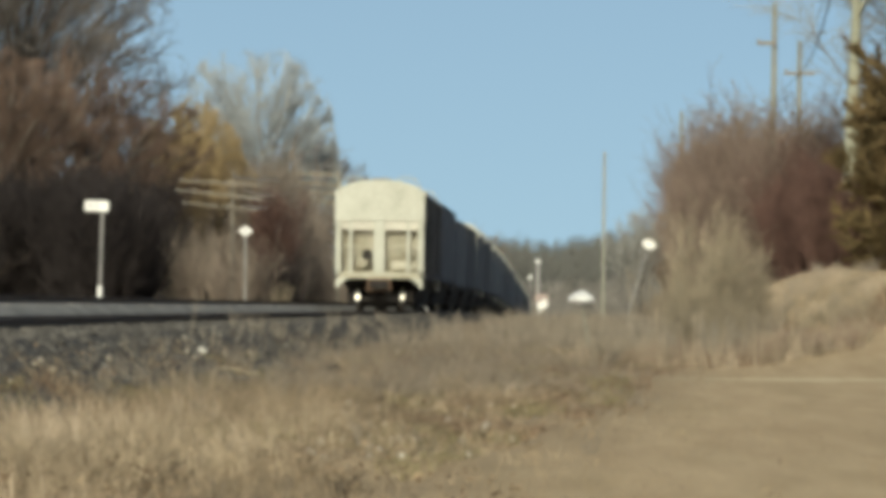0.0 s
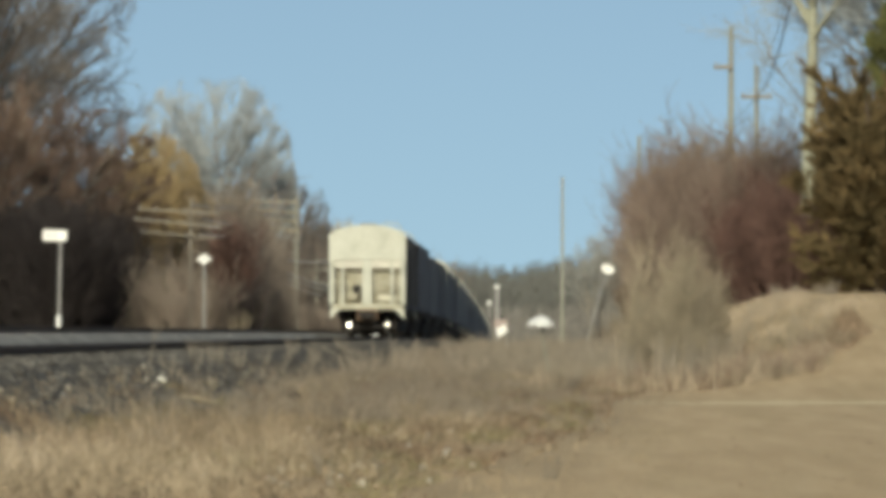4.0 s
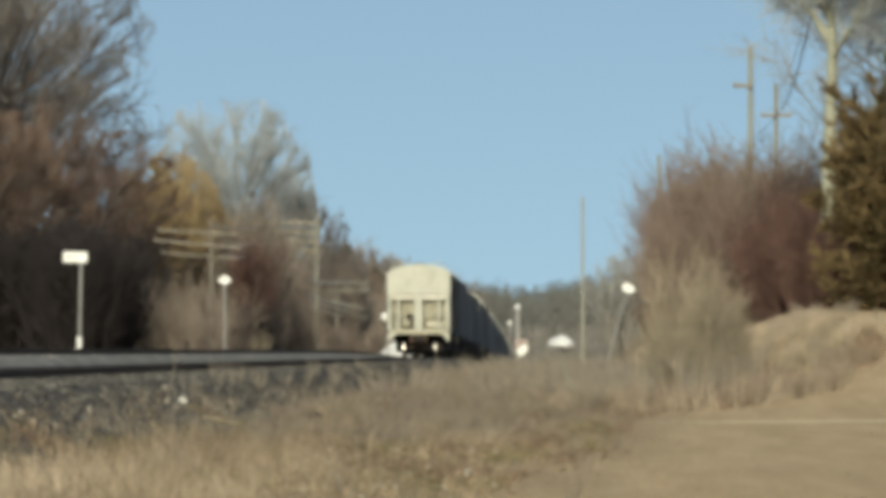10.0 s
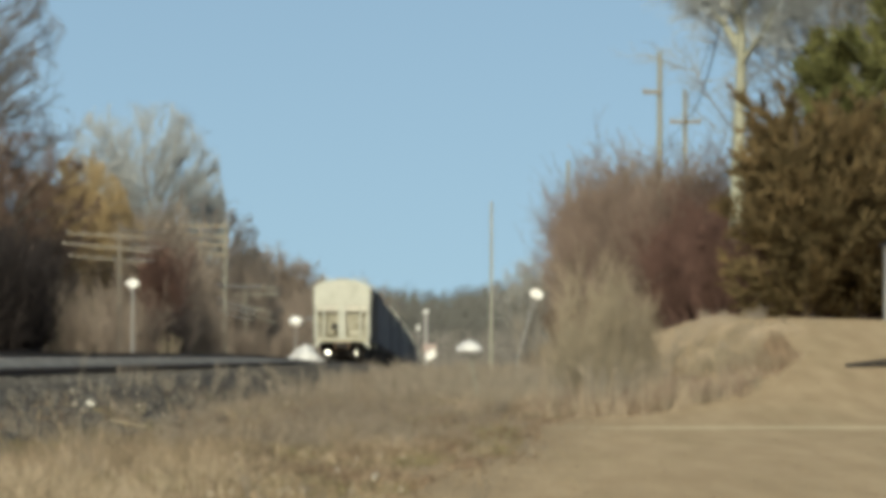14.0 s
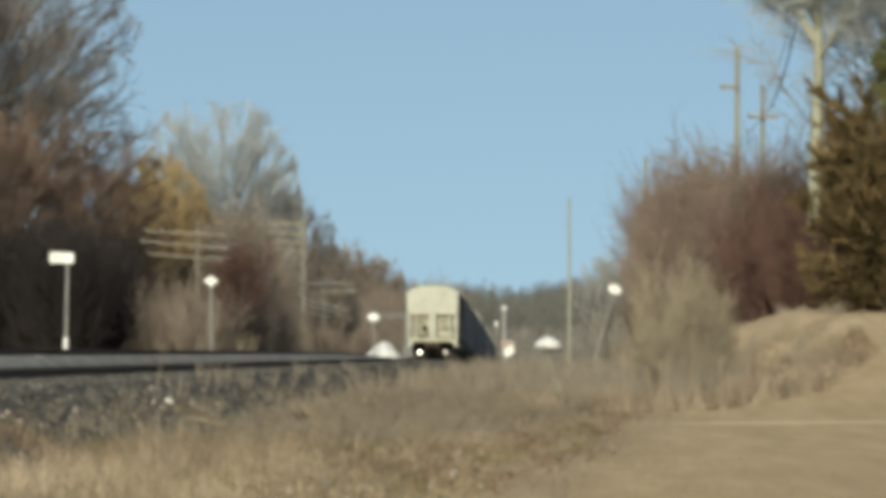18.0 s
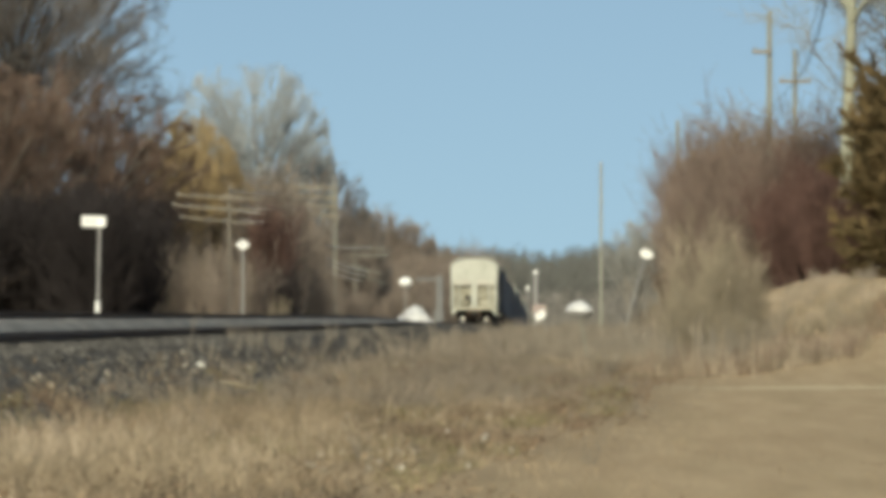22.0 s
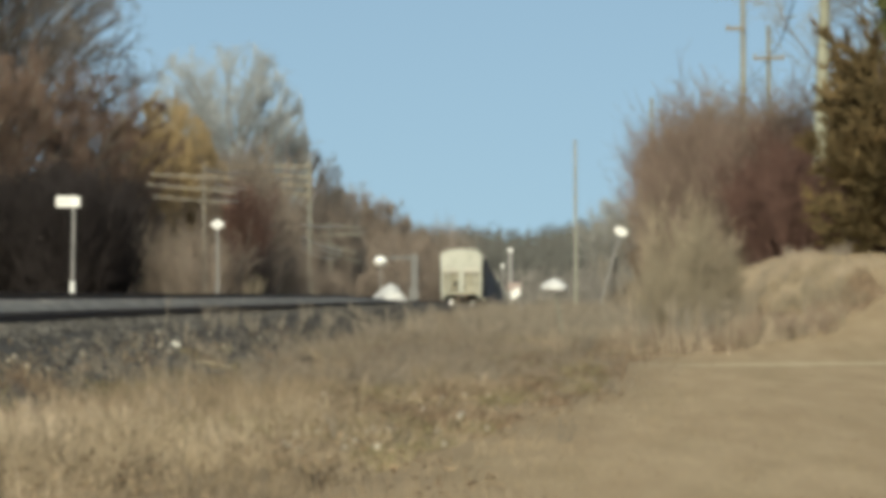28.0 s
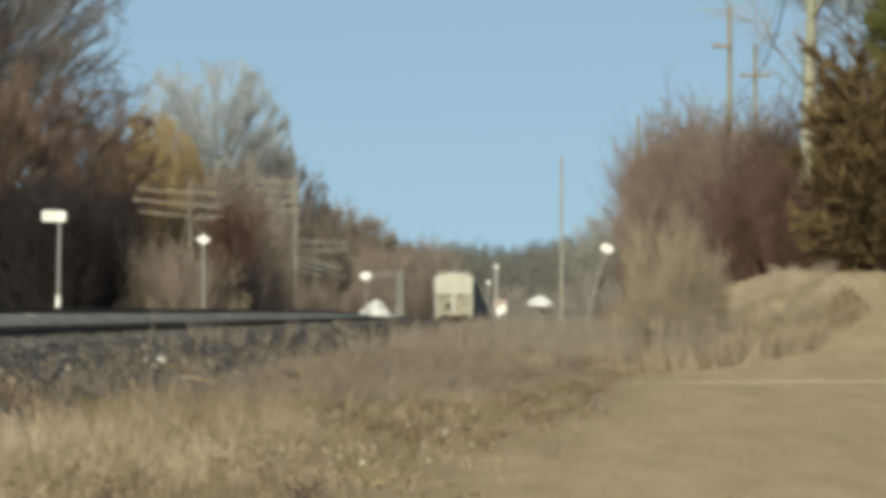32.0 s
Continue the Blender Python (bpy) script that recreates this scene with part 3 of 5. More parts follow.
        part("end_sill", ebox(-HALF + 0.02, HALF - 0.02, 0.0, 0.16, SILL - 0.16, SILL + 0.02, 0.015), "grimy", car, "rust-stained end sill")
        part("buffer_beam", ebox(-0.42, 0.42, -0.05, 0.2, 0.70, SILL - 0.16, 0.03), "rust", car)
        part("coupler", ebox(-0.14, 0.14, -0.42, 0.0, 0.76, 1.0, 0.05), "under", car)
        if full:
            part("brake_cylinder", rod((-0.62, e(0.12), SILL + 0.42), (-0.62, e(0.55), SILL + 0.42), 0.2, sides=14), "grimy", car)
            part("air_reservoir", rod((0.42, e(0.4), SILL + 0.26), (1.25, e(0.4), SILL + 0.26), 0.19, sides=14), "grimy", car)
            part("brake_wheel", lathe([(-0.02, 0.13), (-0.025, 0.19), (0.025, 0.19), (0.02, 0.13)], 18), "under", car, m=pose(-0.44, e(0.1), 2.0, 0, 0, 90))
            part("air_hose", rod((0.3, e(-0.2), 0.8), (0.42, e(-0.32), 0.35), 0.03, sides=6), "rubber", car)
    sets = []
    for y in (2.0, L - 2.0):
        b = bogie(car, y)
        for dy in (-0.89, 0.89):
            ws = wheelset(b, dy)
            for s in (-1, 1):
                f = s * 0.715
                # only the sunlit end axle shines; the darker copy carries the shade elsewhere
                part("wheel_tread", lathe([(f + s * 0.031, 0.30), (f + s * 0.031, 0.43), (f + s * 0.135, 0.424), (f + s * 0.135, 0.30)]), "tread" if y < 3 and dy < 0 else "shaded_tread", ws, "polished wheel tread")
            sets.append(ws)
    return car, sets


REAR_0, SPEED, PITCH = 146.2, 6.12, 18.3


def car_pose(t, k):
    y = REAR_0 + SPEED * t + PITCH * k
    slope = (track_z(y + 15) - track_z(y + 2)) / 13
    return pose(MAIN_X, y, track_z(y + 2) - 2 * slope, math.degrees(math.atan(slope)))


def train():
    cars = []
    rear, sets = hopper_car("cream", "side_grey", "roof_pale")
    tagged(rear, "cream covered hopper car, last of a departing freight train", "freight car", "cars of the train")
    cars.append(rear)
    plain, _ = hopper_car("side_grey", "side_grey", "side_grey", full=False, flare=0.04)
    tagged(plain, "grimy grey covered hopper car coupled in the train", "freight car", "cars of the train")
    pale, _ = hopper_car("cream", "side_grey", "cream", full=False, flare=0.13)
    tagged(pale, "covered hopper car with a pale roof in the train", "freight car", "cars of the train")
    low = Matrix.Diagonal((1, 1, 0.94, 1))
    cars += [plain, copy_thing(plain, low), copy_thing(plain, Matrix.Diagonal((1, 1, 0.97, 1))), pale]
    for k in range(5, 17):
        cars.append(copy_thing(pale if k % 5 else plain, Matrix()))
    return cars, sets


CARS, SETS = train()


def motions():
    for k, car in enumerate(CARS):
        walk(car, [(t, car_pose(t, k)) for t in range(0, 33)])
    for i, ws in enumerate(SETS):
        base = ws.location.copy()
        rows = []
        for j in range(0, 321):
            roll = -math.degrees(SPEED * j * 0.1 / 0.43) % 360
            rows.append((j * 0.1, pose(base.x, base.y, base.z, roll)))
        walk(ws, rows)


# ---- trees and brush ----
def unit(rng):
    a, z = rng.uniform(0, 2 * math.pi), rng.uniform(-1, 1)
    r = math.sqrt(1 - z * z)
    return Vector((r * math.cos(a), r * math.sin(a), z))


def limb_path(rng, p, d, length, r0, r1, steps, wander, lift):
    """Bent tapered limb: a list of segments and the points along it."""
    out, pts = [], [(p.copy(), d.copy(), r0)]
    for i in range(steps):
        d = (d + unit(rng) * wander + Vector((0, 0, lift))).normalized()
        q = p + d * (length / steps)
        ra, rb = r0 + (r1 - r0) * i / steps, r0 + (r1 - r0) * (i + 1) / steps
        out.append((p, q, ra, rb))
        p = q
        pts.append((p.copy(), d.copy(), rb))
    return out, pts


def side_way(rng, d, angle):
    n = d.cross(unit(rng))
    if n.length < 1e-3:
        n = Vector((1, 0, 0))
    n.normalize()
    return (d * math.cos(angle) + n * math.sin(angle)).normalized()


def bare_tree(seed, h, bark, twig, spread=0.6, limbs=12, subs=9, twigs=9, bits=4, fork=0.25, lift=0.06, reach=0.55, trunk_r=None, fine=0.009, droop=0.0, stems=1, straight=False, wander=0.13):
    """A leafless tree: trunk, limbs and a crown of twigs. Built at the origin."""
    rng = random.Random(seed)
    tree = thing("bare_tree")
    r = trunk_r or h * 0.018
    crown = []
    for st in range(stems):
        lean = Vector((rng.uniform(-0.25, 0.25), rng.uniform(-0.25, 0.25), 1)) if stems > 1 else Vector((rng.uniform(-0.08, 0.08), rng.uniform(-0.08, 0.08), 1))
        start = Vector((rng.uniform(-0.5, 0.5), rng.uniform(-0.5, 0.5), -0.15)) if stems > 1 else Vector((0, 0, -0.15))
        if straight:
            lean = Vector((0.012, 0, 1))
        trunk, pts = limb_path(rng, start, lean.normalized(), h * 0.86, r, r * 0.16, 10, 0.02 if straight else 0.07, 0.05)
        put("trunk", tube("trunk", trunk, bark, 8), tree)
        for i in range(limbs):
            f = fork + (0.97 - fork) * (i + rng.random() * 0.8) / limbs
            k = min(int(f * 10), 9)
            p, d, pr = pts[k]
            p = p.lerp(pts[k + 1][0], f * 10 - k)
            lean_out = spread * rng.uniform(0.75, 1.25)
            way = side_way(rng, d, lean_out)
            ln = h * reach * (1.05 - 0.72 * f) * rng.uniform(0.8, 1.2)
            seg, lp = limb_path(rng, p, way, ln, pr * 0.62, pr * 0.12, 6, wander, lift)
            put("limb", tube("limb", seg, bark, 6), tree)
            for j in range(subs):
                g = 0.18 + 0.8 * (j + rng.random()) / subs
                kk = min(int(g * 6), 5)
                p2, d2, r2 = lp[kk]
                p2 = p2.lerp(lp[kk + 1][0], g * 6 - kk)
                s2, sp = limb_path(rng, p2, side_way(rng, d2, rng.uniform(0.4, 0.95)), ln * 0.42 * (1.15 - 0.55 * g) * rng.uniform(0.7, 1.2), max(r2 * 0.55, fine * 1.8), fine * 1.3, 3, 0.16, lift - droop)
                crown += s2
                for t in range(twigs):
                    q = sp[1 + t % 3]
                    s3, tp = limb_path(rng, q[0].lerp(sp[t % 3][0], rng.random()), side_way(rng, q[1], rng.uniform(0.3, 0.9)), h * 0.055 * rng.uniform(0.6, 1.4), fine * 1.2, fine * 0.7, 2, 0.2, lift - droop * 1.6)
                    crown += s3
                    for b in range(bits):
                        w = tp[1 + b % 2]
                        e = w[0] + (side_way(rng, w[1], rng.uniform(0.3, 0.9)) - Vector((0, 0, droop * 2))) * h * 0.032 * rng.uniform(0.5, 1.4)
                        crown.append((w[0], e, fine * 0.8, fine * 0.45))
    tagged(put("crown", sticks("crown", crown, twig), tree), kind="stuff")
    return tree


def dome_tree(seed, h, bark, twig, rx, low, limbs=26, subs=11, twigs=7, bits=4, fine=0.012, fork=0.2, droop=0.0, rag=0.10, trunk_r=None, first=0.3, spray=0.7):
    """A leafless tree whose limbs fan up from a fork and end on a rounded crown of half-width rx, between the heights low and h."""
    rng = random.Random(seed)
    tree = thing("bare_tree")
    r = trunk_r or h * 0.014
    mid = Vector((0, 0, low + (h - low) * 0.45))
    far = Vector((rng.uniform(0, 50), 0, 0))

    def reach(d):
        """How far the crown goes from its middle that way."""
        k = d.z / (h - mid.z if d.z > 0 else mid.z - low)
        return (1 + rag * 2 * noise.noise(d * 2.3 + far)) / ((math.hypot(d.x, d.y) / rx) ** 2.5 + abs(k) ** 2.5) ** 0.4

    def held(p):
        """The point, drawn back into the crown where it sticks out."""
        v = p - mid
        n = v.length
        if n < 1e-3:
            return p
        most = reach(v / n) * rng.uniform(0.97, 1.03)
        return p if n < most else mid + v * (most / n)

    top = mid.z + (h - mid.z) * 0.25
    trunk, pts = limb_path(rng, Vector((0, 0, -0.3)), Vector((0, 0, 1)), top + 0.3, r, r * 0.45, 6, 0.05, 0.08)
    put("trunk", tube("trunk", trunk, bark, 8), tree)
    crown = []
    for i in range(limbs):
        z = -0.45 + 1.43 * (i + 0.5) / limbs
        a, w = i * 2.39996 + rng.uniform(-0.3, 0.3), math.sqrt(max(0.0, 1 - z * z))
        d = Vector((w * math.cos(a), w * math.sin(a), z))
        end = mid + d * reach(d) * rng.uniform(0.86, 0.98)
        f = min(0.98, max(fork, fork + (0.9 - fork) * (i / limbs) * rng.uniform(0.4, 1.0))) * 6
        k = min(int(f), 5)
        p = pts[k][0].lerp(pts[k + 1][0], f - k)
        bend = p.lerp(end, 0.5) + Vector((0, 0, (h - low) * 0.16 * w)) - Vector((d.x, d.y, 0)) * rx * 0.12
        line = [p * (1 - t) ** 2 + bend * 2 * t * (1 - t) + end * t * t for t in (j / 7 for j in range(8))]
        line = [line[0]] + [q + unit(rng) * rx * 0.025 for q in line[1:]]
        r0 = r * rng.uniform(0.32, 0.5)
        seg = [(line[j], line[j + 1], r0 + (fine * 1.5 - r0) * j / 7, r0 + (fine * 1.5 - r0) * (j + 1) / 7) for j in range(7)]
        put("limb", tube("limb", seg, bark, 5), tree)
        ln = (end - p).length
        for j in range(subs):
            g = (first + (1 - first) * (j + rng.random()) / subs) * 7
            k = min(int(g), 6)
            q = line[k].lerp(line[k + 1], g - k)
            way = (line[k + 1] - line[k]).normalized()
            out = (q - mid).normalized()
            way = (side_way(rng, way, rng.uniform(0.35, 0.9)) + out * 0.35 + Vector((0, 0, 0.2 - droop))).normalized()
            e = held(q + way * max(spray * rng.uniform(0.7, 1.3), ln * rng.uniform(0.16, 0.34)))
            m = q.lerp(e, 0.5) + unit(rng) * 0.12
            crown += [(q, m, fine * 2.0, fine * 1.5), (m, e, fine * 1.5, fine)]
            for t in range(twigs):
                b = m.lerp(e, rng.random()) if t % 3 else q.lerp(m, rng.random())
                way2 = (side_way(rng, way, rng.uniform(0.2, 0.9)) + out * 0.3 + Vector((0, 0, 0.15 - droop * 2))).normalized()
                c = held(b + way2 * h * rng.uniform(0.03, 0.075))
                crown.append((b, c, fine, fine * 0.7))
                for v in range(bits):
                    u = b.lerp(c, rng.uniform(0.25, 1))
                    crown.append((u, held(u + (side_way(rng, way2, rng.uniform(0.3, 0.9)) - Vector((0, 0, droop * 1.5))) * h * rng.uniform(0.016, 0.045)), fine * 0.75, fine * 0.45))
    tagged(put("crown", sticks("crown", crown, twig), tree), kind="stuff")
    return tree


def thicket(seed, h, width, stems, twig, per=11, bits=4, fine=0.008, name="thicket", fan=0.45):
    """A clump of thin stems that fan out from the ground, with side twigs."""
    rng = random.Random(seed)
    bush = thing(name)
    stem_segs, crown = [], []
    for i in range(stems):
        a, rad = rng.uniform(0, 2 * math.pi), width * 0.35 * math.sqrt(rng.random())
        p = Vector((rad * math.cos(a), rad * math.sin(a), -0.1))
        d = Vector((math.cos(a) * rng.uniform(0, fan), math.sin(a) * rng.uniform(0, fan), 1)).normalized()
        ln = h * rng.uniform(0.6, 1.05)
        seg, pts = limb_path(rng, p, d, ln, h * 0.007 + 0.006, 0.006, 6, 0.10, 0.03)
        stem_segs += seg
        for j in range(per):
            g = 0.12 + 0.88 * (j + rng.random()) / per
            k = min(int(g * 6), 5)
            q = pts[k][0].lerp(pts[k + 1][0], g * 6 - k)
            s2, tp = limb_path(rng, q, side_way(rng, pts[k][1], rng.uniform(0.3, 0.9)), h * 0.2 * rng.uniform(0.5, 1.3), fine * 1.3, fine * 0.7, 3, 0.2, 0.05)
            crown += s2
            for b in range(bits):
                w = tp[b % 4]
                crown.append((w[0], w[0] + side_way(rng, w[1], rng.uniform(0.3, 1.0)) * h * 0.09 * rng.uniform(0.5, 1.5), fine, fine * 0.5))
    tagged(put("stem", sticks("stem", stem_segs, twig, 4), bush), kind="stuff")
    tagged(put("crown", sticks("crown", crown, twig), bush), kind="stuff")
    return bush


def cedar(seed, h, width, foliage, sprays=15):
    """An evergreen with ascending boughs, each a mesh of short needle sprays."""
    rng = random.Random(seed)
    tree = thing("cedar_tree")
    trunk, pts = limb_path(rng, Vector((0, 0, -0.1)), Vector((0.02, 0, 1)), h * 0.97, 0.16, 0.02, 10, 0.03, 0.05)
    put("trunk", tube("trunk", trunk, "bark_dark", 8), tree)
    n = 64
    for i in range(n):
        f = 0.005 + 0.97 * (i + rng.random() * 0.6) / n
        k = min(int(f * 10), 9)
        p = pts[k][0].lerp(pts[k + 1][0], f * 10 - k)
        a = i * 2.4 + rng.uniform(-0.4, 0.4)
        up = rng.uniform(0.35, 0.85) * (0.25 + 0.75 * min(1, f * 4))
        ln = width * 0.5 * (1.0 - f) ** 0.55 * rng.uniform(0.65, 1.2) + 0.25
        d = Vector((math.cos(a), math.sin(a), up)).normalized()
        seg, lp = limb_path(rng, p, d, ln, 0.035, 0.01, 5, 0.12, 0.10)
        v = list(seg)
        for j in range(sprays):
            g = 0.2 + 0.8 * rng.random()
            kk = min(int(g * 5), 4)
            q = lp[kk][0].lerp(lp[kk + 1][0], g * 5 - kk)
            tip = q + (side_way(rng, lp[kk][1], rng.uniform(0.2, 0.9)) + Vector((0, 0, 0.25))) * rng.uniform(0.2, 0.5)
            v.append((q, tip, 0.012, 0.006))
            for b in range(11):
                w = q.lerp(tip, rng.random())
                e = w + (side_way(rng, (tip - q).normalized(), rng.uniform(0.2, 1.0)) + Vector((0, 0, 0.2))) * rng.uniform(0.09, 0.26)
                v.append((w, e, rng.uniform(0.03, 0.055), 0.008))
        put("bough", sticks("bough", v, foliage), tree)
    return tree


def juniper(seed, h, foliage):
    """A broad evergreen whose plumed boughs fan up and out from a low base."""
    rng = random.Random(seed)
    tree = thing("juniper")
    trunk, pts = limb_path(rng, Vector((0, 0, -0.1)), Vector((0.03, 0, 1)), h * 0.9, 0.13, 0.02, 10, 0.05, 0.05)
    put("trunk", tube("trunk", trunk, "bark_dark", 8), tree)
    for i in range(104):
        f = 0.02 + 0.6 * rng.random() ** 1.3
        k = min(int(f * 10), 9)
        p = pts[k][0].lerp(pts[k + 1][0], f * 10 - k)
        a, rise = i * 2.4 + rng.uniform(-0.3, 0.3), radians(rng.uniform(8, 76))
        d = Vector((math.cos(a) * math.cos(rise), math.sin(a) * math.cos(rise), math.sin(rise)))
        seg, lp = limb_path(rng, p, d, h * rng.uniform(0.42, 0.72) * (1 - 0.4 * f) * (0.6 + 0.4 * math.sin(rise)), 0.03, 0.008, 6, 0.09, 0.06)
        v = list(seg)
        for j in range(20):
            g = 0.2 + 0.8 * rng.random()
            kk = min(int(g * 6), 5)
            q = lp[kk][0].lerp(lp[kk + 1][0], g * 6 - kk)
            tip = q + (lp[kk][1] * 0.9 + unit(rng) * 0.8).normalized() * rng.uniform(0.2, 0.5) * (1.25 - 0.6 * g)
            v.append((q, tip, 0.02, 0.006))
            for b in range(13):
                w = q.lerp(tip, rng.random())
                e = w + (side_way(rng, (tip - q).normalized(), rng.uniform(0.15, 0.7)) + Vector((0, 0, 0.25))) * rng.uniform(0.08, 0.24)
                v.append((w, e, rng.uniform(0.013, 0.03), 0.006))
        put("bough", sticks("bough", v, foliage), tree)
    return tree


def place(src, spots, label, category, group=""):
    """The first spot takes the model itself, the others copies: (x, y, turn, size)."""
    first = True
    for x, y, turn, size in spots:
        m = Matrix.Translation((x, y, surface_z(x, y))) @ Matrix.Rotation(radians(turn), 4, "Z") @ Matrix.Scale(size, 4)
        if first:
            src.matrix_basis = m
            tagged(src, label, category, group)
            first = False
        else:
            copy_thing(src, m)


def joined(name, src, spots, material, label):
    """One sheet of growth: copies of the parts of src at each (x, y, turn, size), in a single mesh."""
    verts, faces, count = [], [], 0
    for child in src.children:
        n = len(child.data.vertices)
        v = np.empty(n * 3)
        child.data.vertices.foreach_get("co", v)
        v = v.reshape(-1, 3)
        f = np.empty(len(child.data.loops), int)
        child.data.loops.foreach_get("vertex_index", f)
        for x, y, turn, size in spots:
            c, d = math.cos(radians(turn)) * size, math.sin(radians(turn)) * size
            verts.append(np.stack([v[:, 0] * c - v[:, 1] * d + x, v[:, 0] * d + v[:, 1] * c + y, v[:, 2] * size + surface_z(x, y)], 1))
            faces.append(f.reshape(-1, 4) + count)
            count += n
    me = bpy.data.meshes.new(name)
    me.from_pydata(np.concatenate(verts).tolist(), [], np.concatenate(faces).tolist())
    me.materials.append(M[material])
    tagged(new(name, me), label, "weeds", kind="stuff")


def scatter(seed, n, x0, x1, y0, y1, size=(0.8, 1.2)):
    rng = random.Random(seed)
    return [(rng.uniform(x0, x1), rng.uniform(y0, y1), rng.uniform(0, 360), rng.uniform(*size)) for _ in range(n)]


def woods():
    # tall grey-brown crowns at the back, with sky between their twigs
    t = dome_tree(3, 21.0, "bark_dark", "twig_crown", 6.8, 6.5, limbs=38, subs=13, twigs=8, bits=4, fine=0.0125, spray=1.4, trunk_r=0.24, rag=0.16)
    place(t, [(-26.6, 198, 0, 1.0), (-33.0, 196, 130, 1.05), (-30.5, 206, 70, 1.08), (-38.5, 200, 220, 1.0)],
          "tall leafless grey-brown tree behind the first row", "tree", "tall trees by the line")
    # russet trees before them, dense to the ground
    t = dome_tree(5, 12.6, "bark_grey", "twig_russet", 3.7, 1.5, limbs=30, subs=11, twigs=8, bits=4, fine=0.012, fork=0.12, rag=0.2)
    place(t, [(-24.6, 187, 0, 1.0), (-28.2, 186, 100, 1.04), (-31.8, 188, 210, 1.06), (-22.4, 190, 300, 0.93), (-26.3, 184, 40, 0.92), (-21.2, 194, 160, 0.86), (-35.0, 186, 20, 1.0), (-30.0, 183, 250, 0.9)],
          "dense russet-brown leafless tree beside the railway", "tree", "russet trees by the line")
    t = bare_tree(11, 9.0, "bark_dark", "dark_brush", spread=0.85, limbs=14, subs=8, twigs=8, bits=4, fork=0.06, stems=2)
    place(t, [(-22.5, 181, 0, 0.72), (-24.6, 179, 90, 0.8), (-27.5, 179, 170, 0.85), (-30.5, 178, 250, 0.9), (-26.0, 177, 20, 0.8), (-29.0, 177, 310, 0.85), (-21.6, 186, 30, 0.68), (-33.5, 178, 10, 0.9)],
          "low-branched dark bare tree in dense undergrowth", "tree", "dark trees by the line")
    # near-black clumps low before the trees, and a small one by the red bush
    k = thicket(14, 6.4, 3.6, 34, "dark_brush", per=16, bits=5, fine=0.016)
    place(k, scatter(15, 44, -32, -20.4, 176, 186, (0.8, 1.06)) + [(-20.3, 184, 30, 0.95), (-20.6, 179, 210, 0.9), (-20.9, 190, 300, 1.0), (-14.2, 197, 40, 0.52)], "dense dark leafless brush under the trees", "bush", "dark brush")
    # the ochre tree
    t = dome_tree(21, 12.0, "twig_ochre", "twig_ochre", 2.5, 3.0, limbs=34, subs=13, twigs=10, bits=5, fine=0.0155, droop=0.10, rag=0.07, first=0.2, spray=0.9)
    place(t, [(-18.9, 203, 0, 0.88), (-17.9, 206, 100, 0.80), (-20.7, 207, 200, 0.99)], "bare willow-like tree with ochre twigs", "tree", "ochre trees")
    # the grey rounded crown further off
    t = dome_tree(31, 19.2, "bark_grey", "twig_pale", 6.0, 1.0, limbs=54, subs=13, twigs=9, bits=4, fine=0.0165, rag=0.03, trunk_r=0.3, first=0.35, spray=1.7)
    place(t, [(-23.2, 292, 0, 1.0)], "tall pale grey leafless tree with a rounded crown", "tree", "grey trees")
    # darker crowns that step down beside it
    t = dome_tree(41, 14.0, "bark_dark", "twig_crown", 3.9, 1.0, limbs=40, subs=11, twigs=8, bits=4, fine=0.0145, rag=0.10, spray=1.2)
    place(t, [(-20.1, 318, 0, 1.0), (-18.6, 328, 90, 0.80), (-22.6, 326, 200, 1.0), (-26.0, 310, 50, 1.0), (-18.2, 342, 130, 0.68), (-19.4, 352, 30, 0.8)],
          "leafless dark grey-brown tree at the wood's edge", "tree", "trees of the wood edge")
    # paler brown trees at the far end of the cutting
    t = dome_tree(43, 19.4, "bark_grey", "twig_red", 3.7, 1.0, limbs=34, subs=11, twigs=7, bits=4, fine=0.021, rag=0.16, spray=1.3)
    place(t, [(-23.0, 468, 0, 1.0), (-20.3, 474, 90, 0.95), (-18.3, 480, 200, 0.84), (-16.7, 486, 310, 0.66), (-26.5, 476, 50, 1.02), (-22.6, 490, 130, 0.98), (-17.9, 500, 260, 0.78), (-15.8, 505, 20, 0.58)],
          "leafless pale brown tree at the far end of the cutting", "tree", "far trees of the cutting")
    t = dome_tree(45, 18.6, "bark_grey", "twig_grey", 3.4, 3.0, limbs=22, subs=9, twigs=6, bits=4, fine=0.026, rag=0.14)
    place(t, [(-17.2, 625, 0, 1.0), (-20.6, 640, 120, 0.98), (-13.2, 640, 240, 0.9)], "pale grey leafless tree far down the line", "tree", "far grey trees")
    # undergrowth along the far side of the line
    def pocket(x, y, turn, size):
        """A gap in the undergrowth round one dark red bush."""
        return y < 204 and -0.080 < x / y < -0.067

    a = thicket(51, 3.6, 2.6, 22, "twig_red", per=12, bits=4, fine=0.010)
    spots = scatter(5, 60, -18.5, -14.6, 150, 240, (0.65, 1.1)) + scatter(6, 44, -20, -14.4, 240, 330, (0.8, 1.3))
    spots = [(x, y, r, s * 0.6 if y > 235 and x > -17.6 else s) for x, y, r, s in spots]
    place(a, [s for s in spots if s[0] < -0.052 * s[1] and s[0] > -0.092 * s[1] and not pocket(*s)], "reddish-brown leafless undergrowth beside the railway", "bush", "undergrowth")
    b = thicket(52, 2.8, 2.6, 22, "twig_tan", per=12, bits=4, fine=0.009)
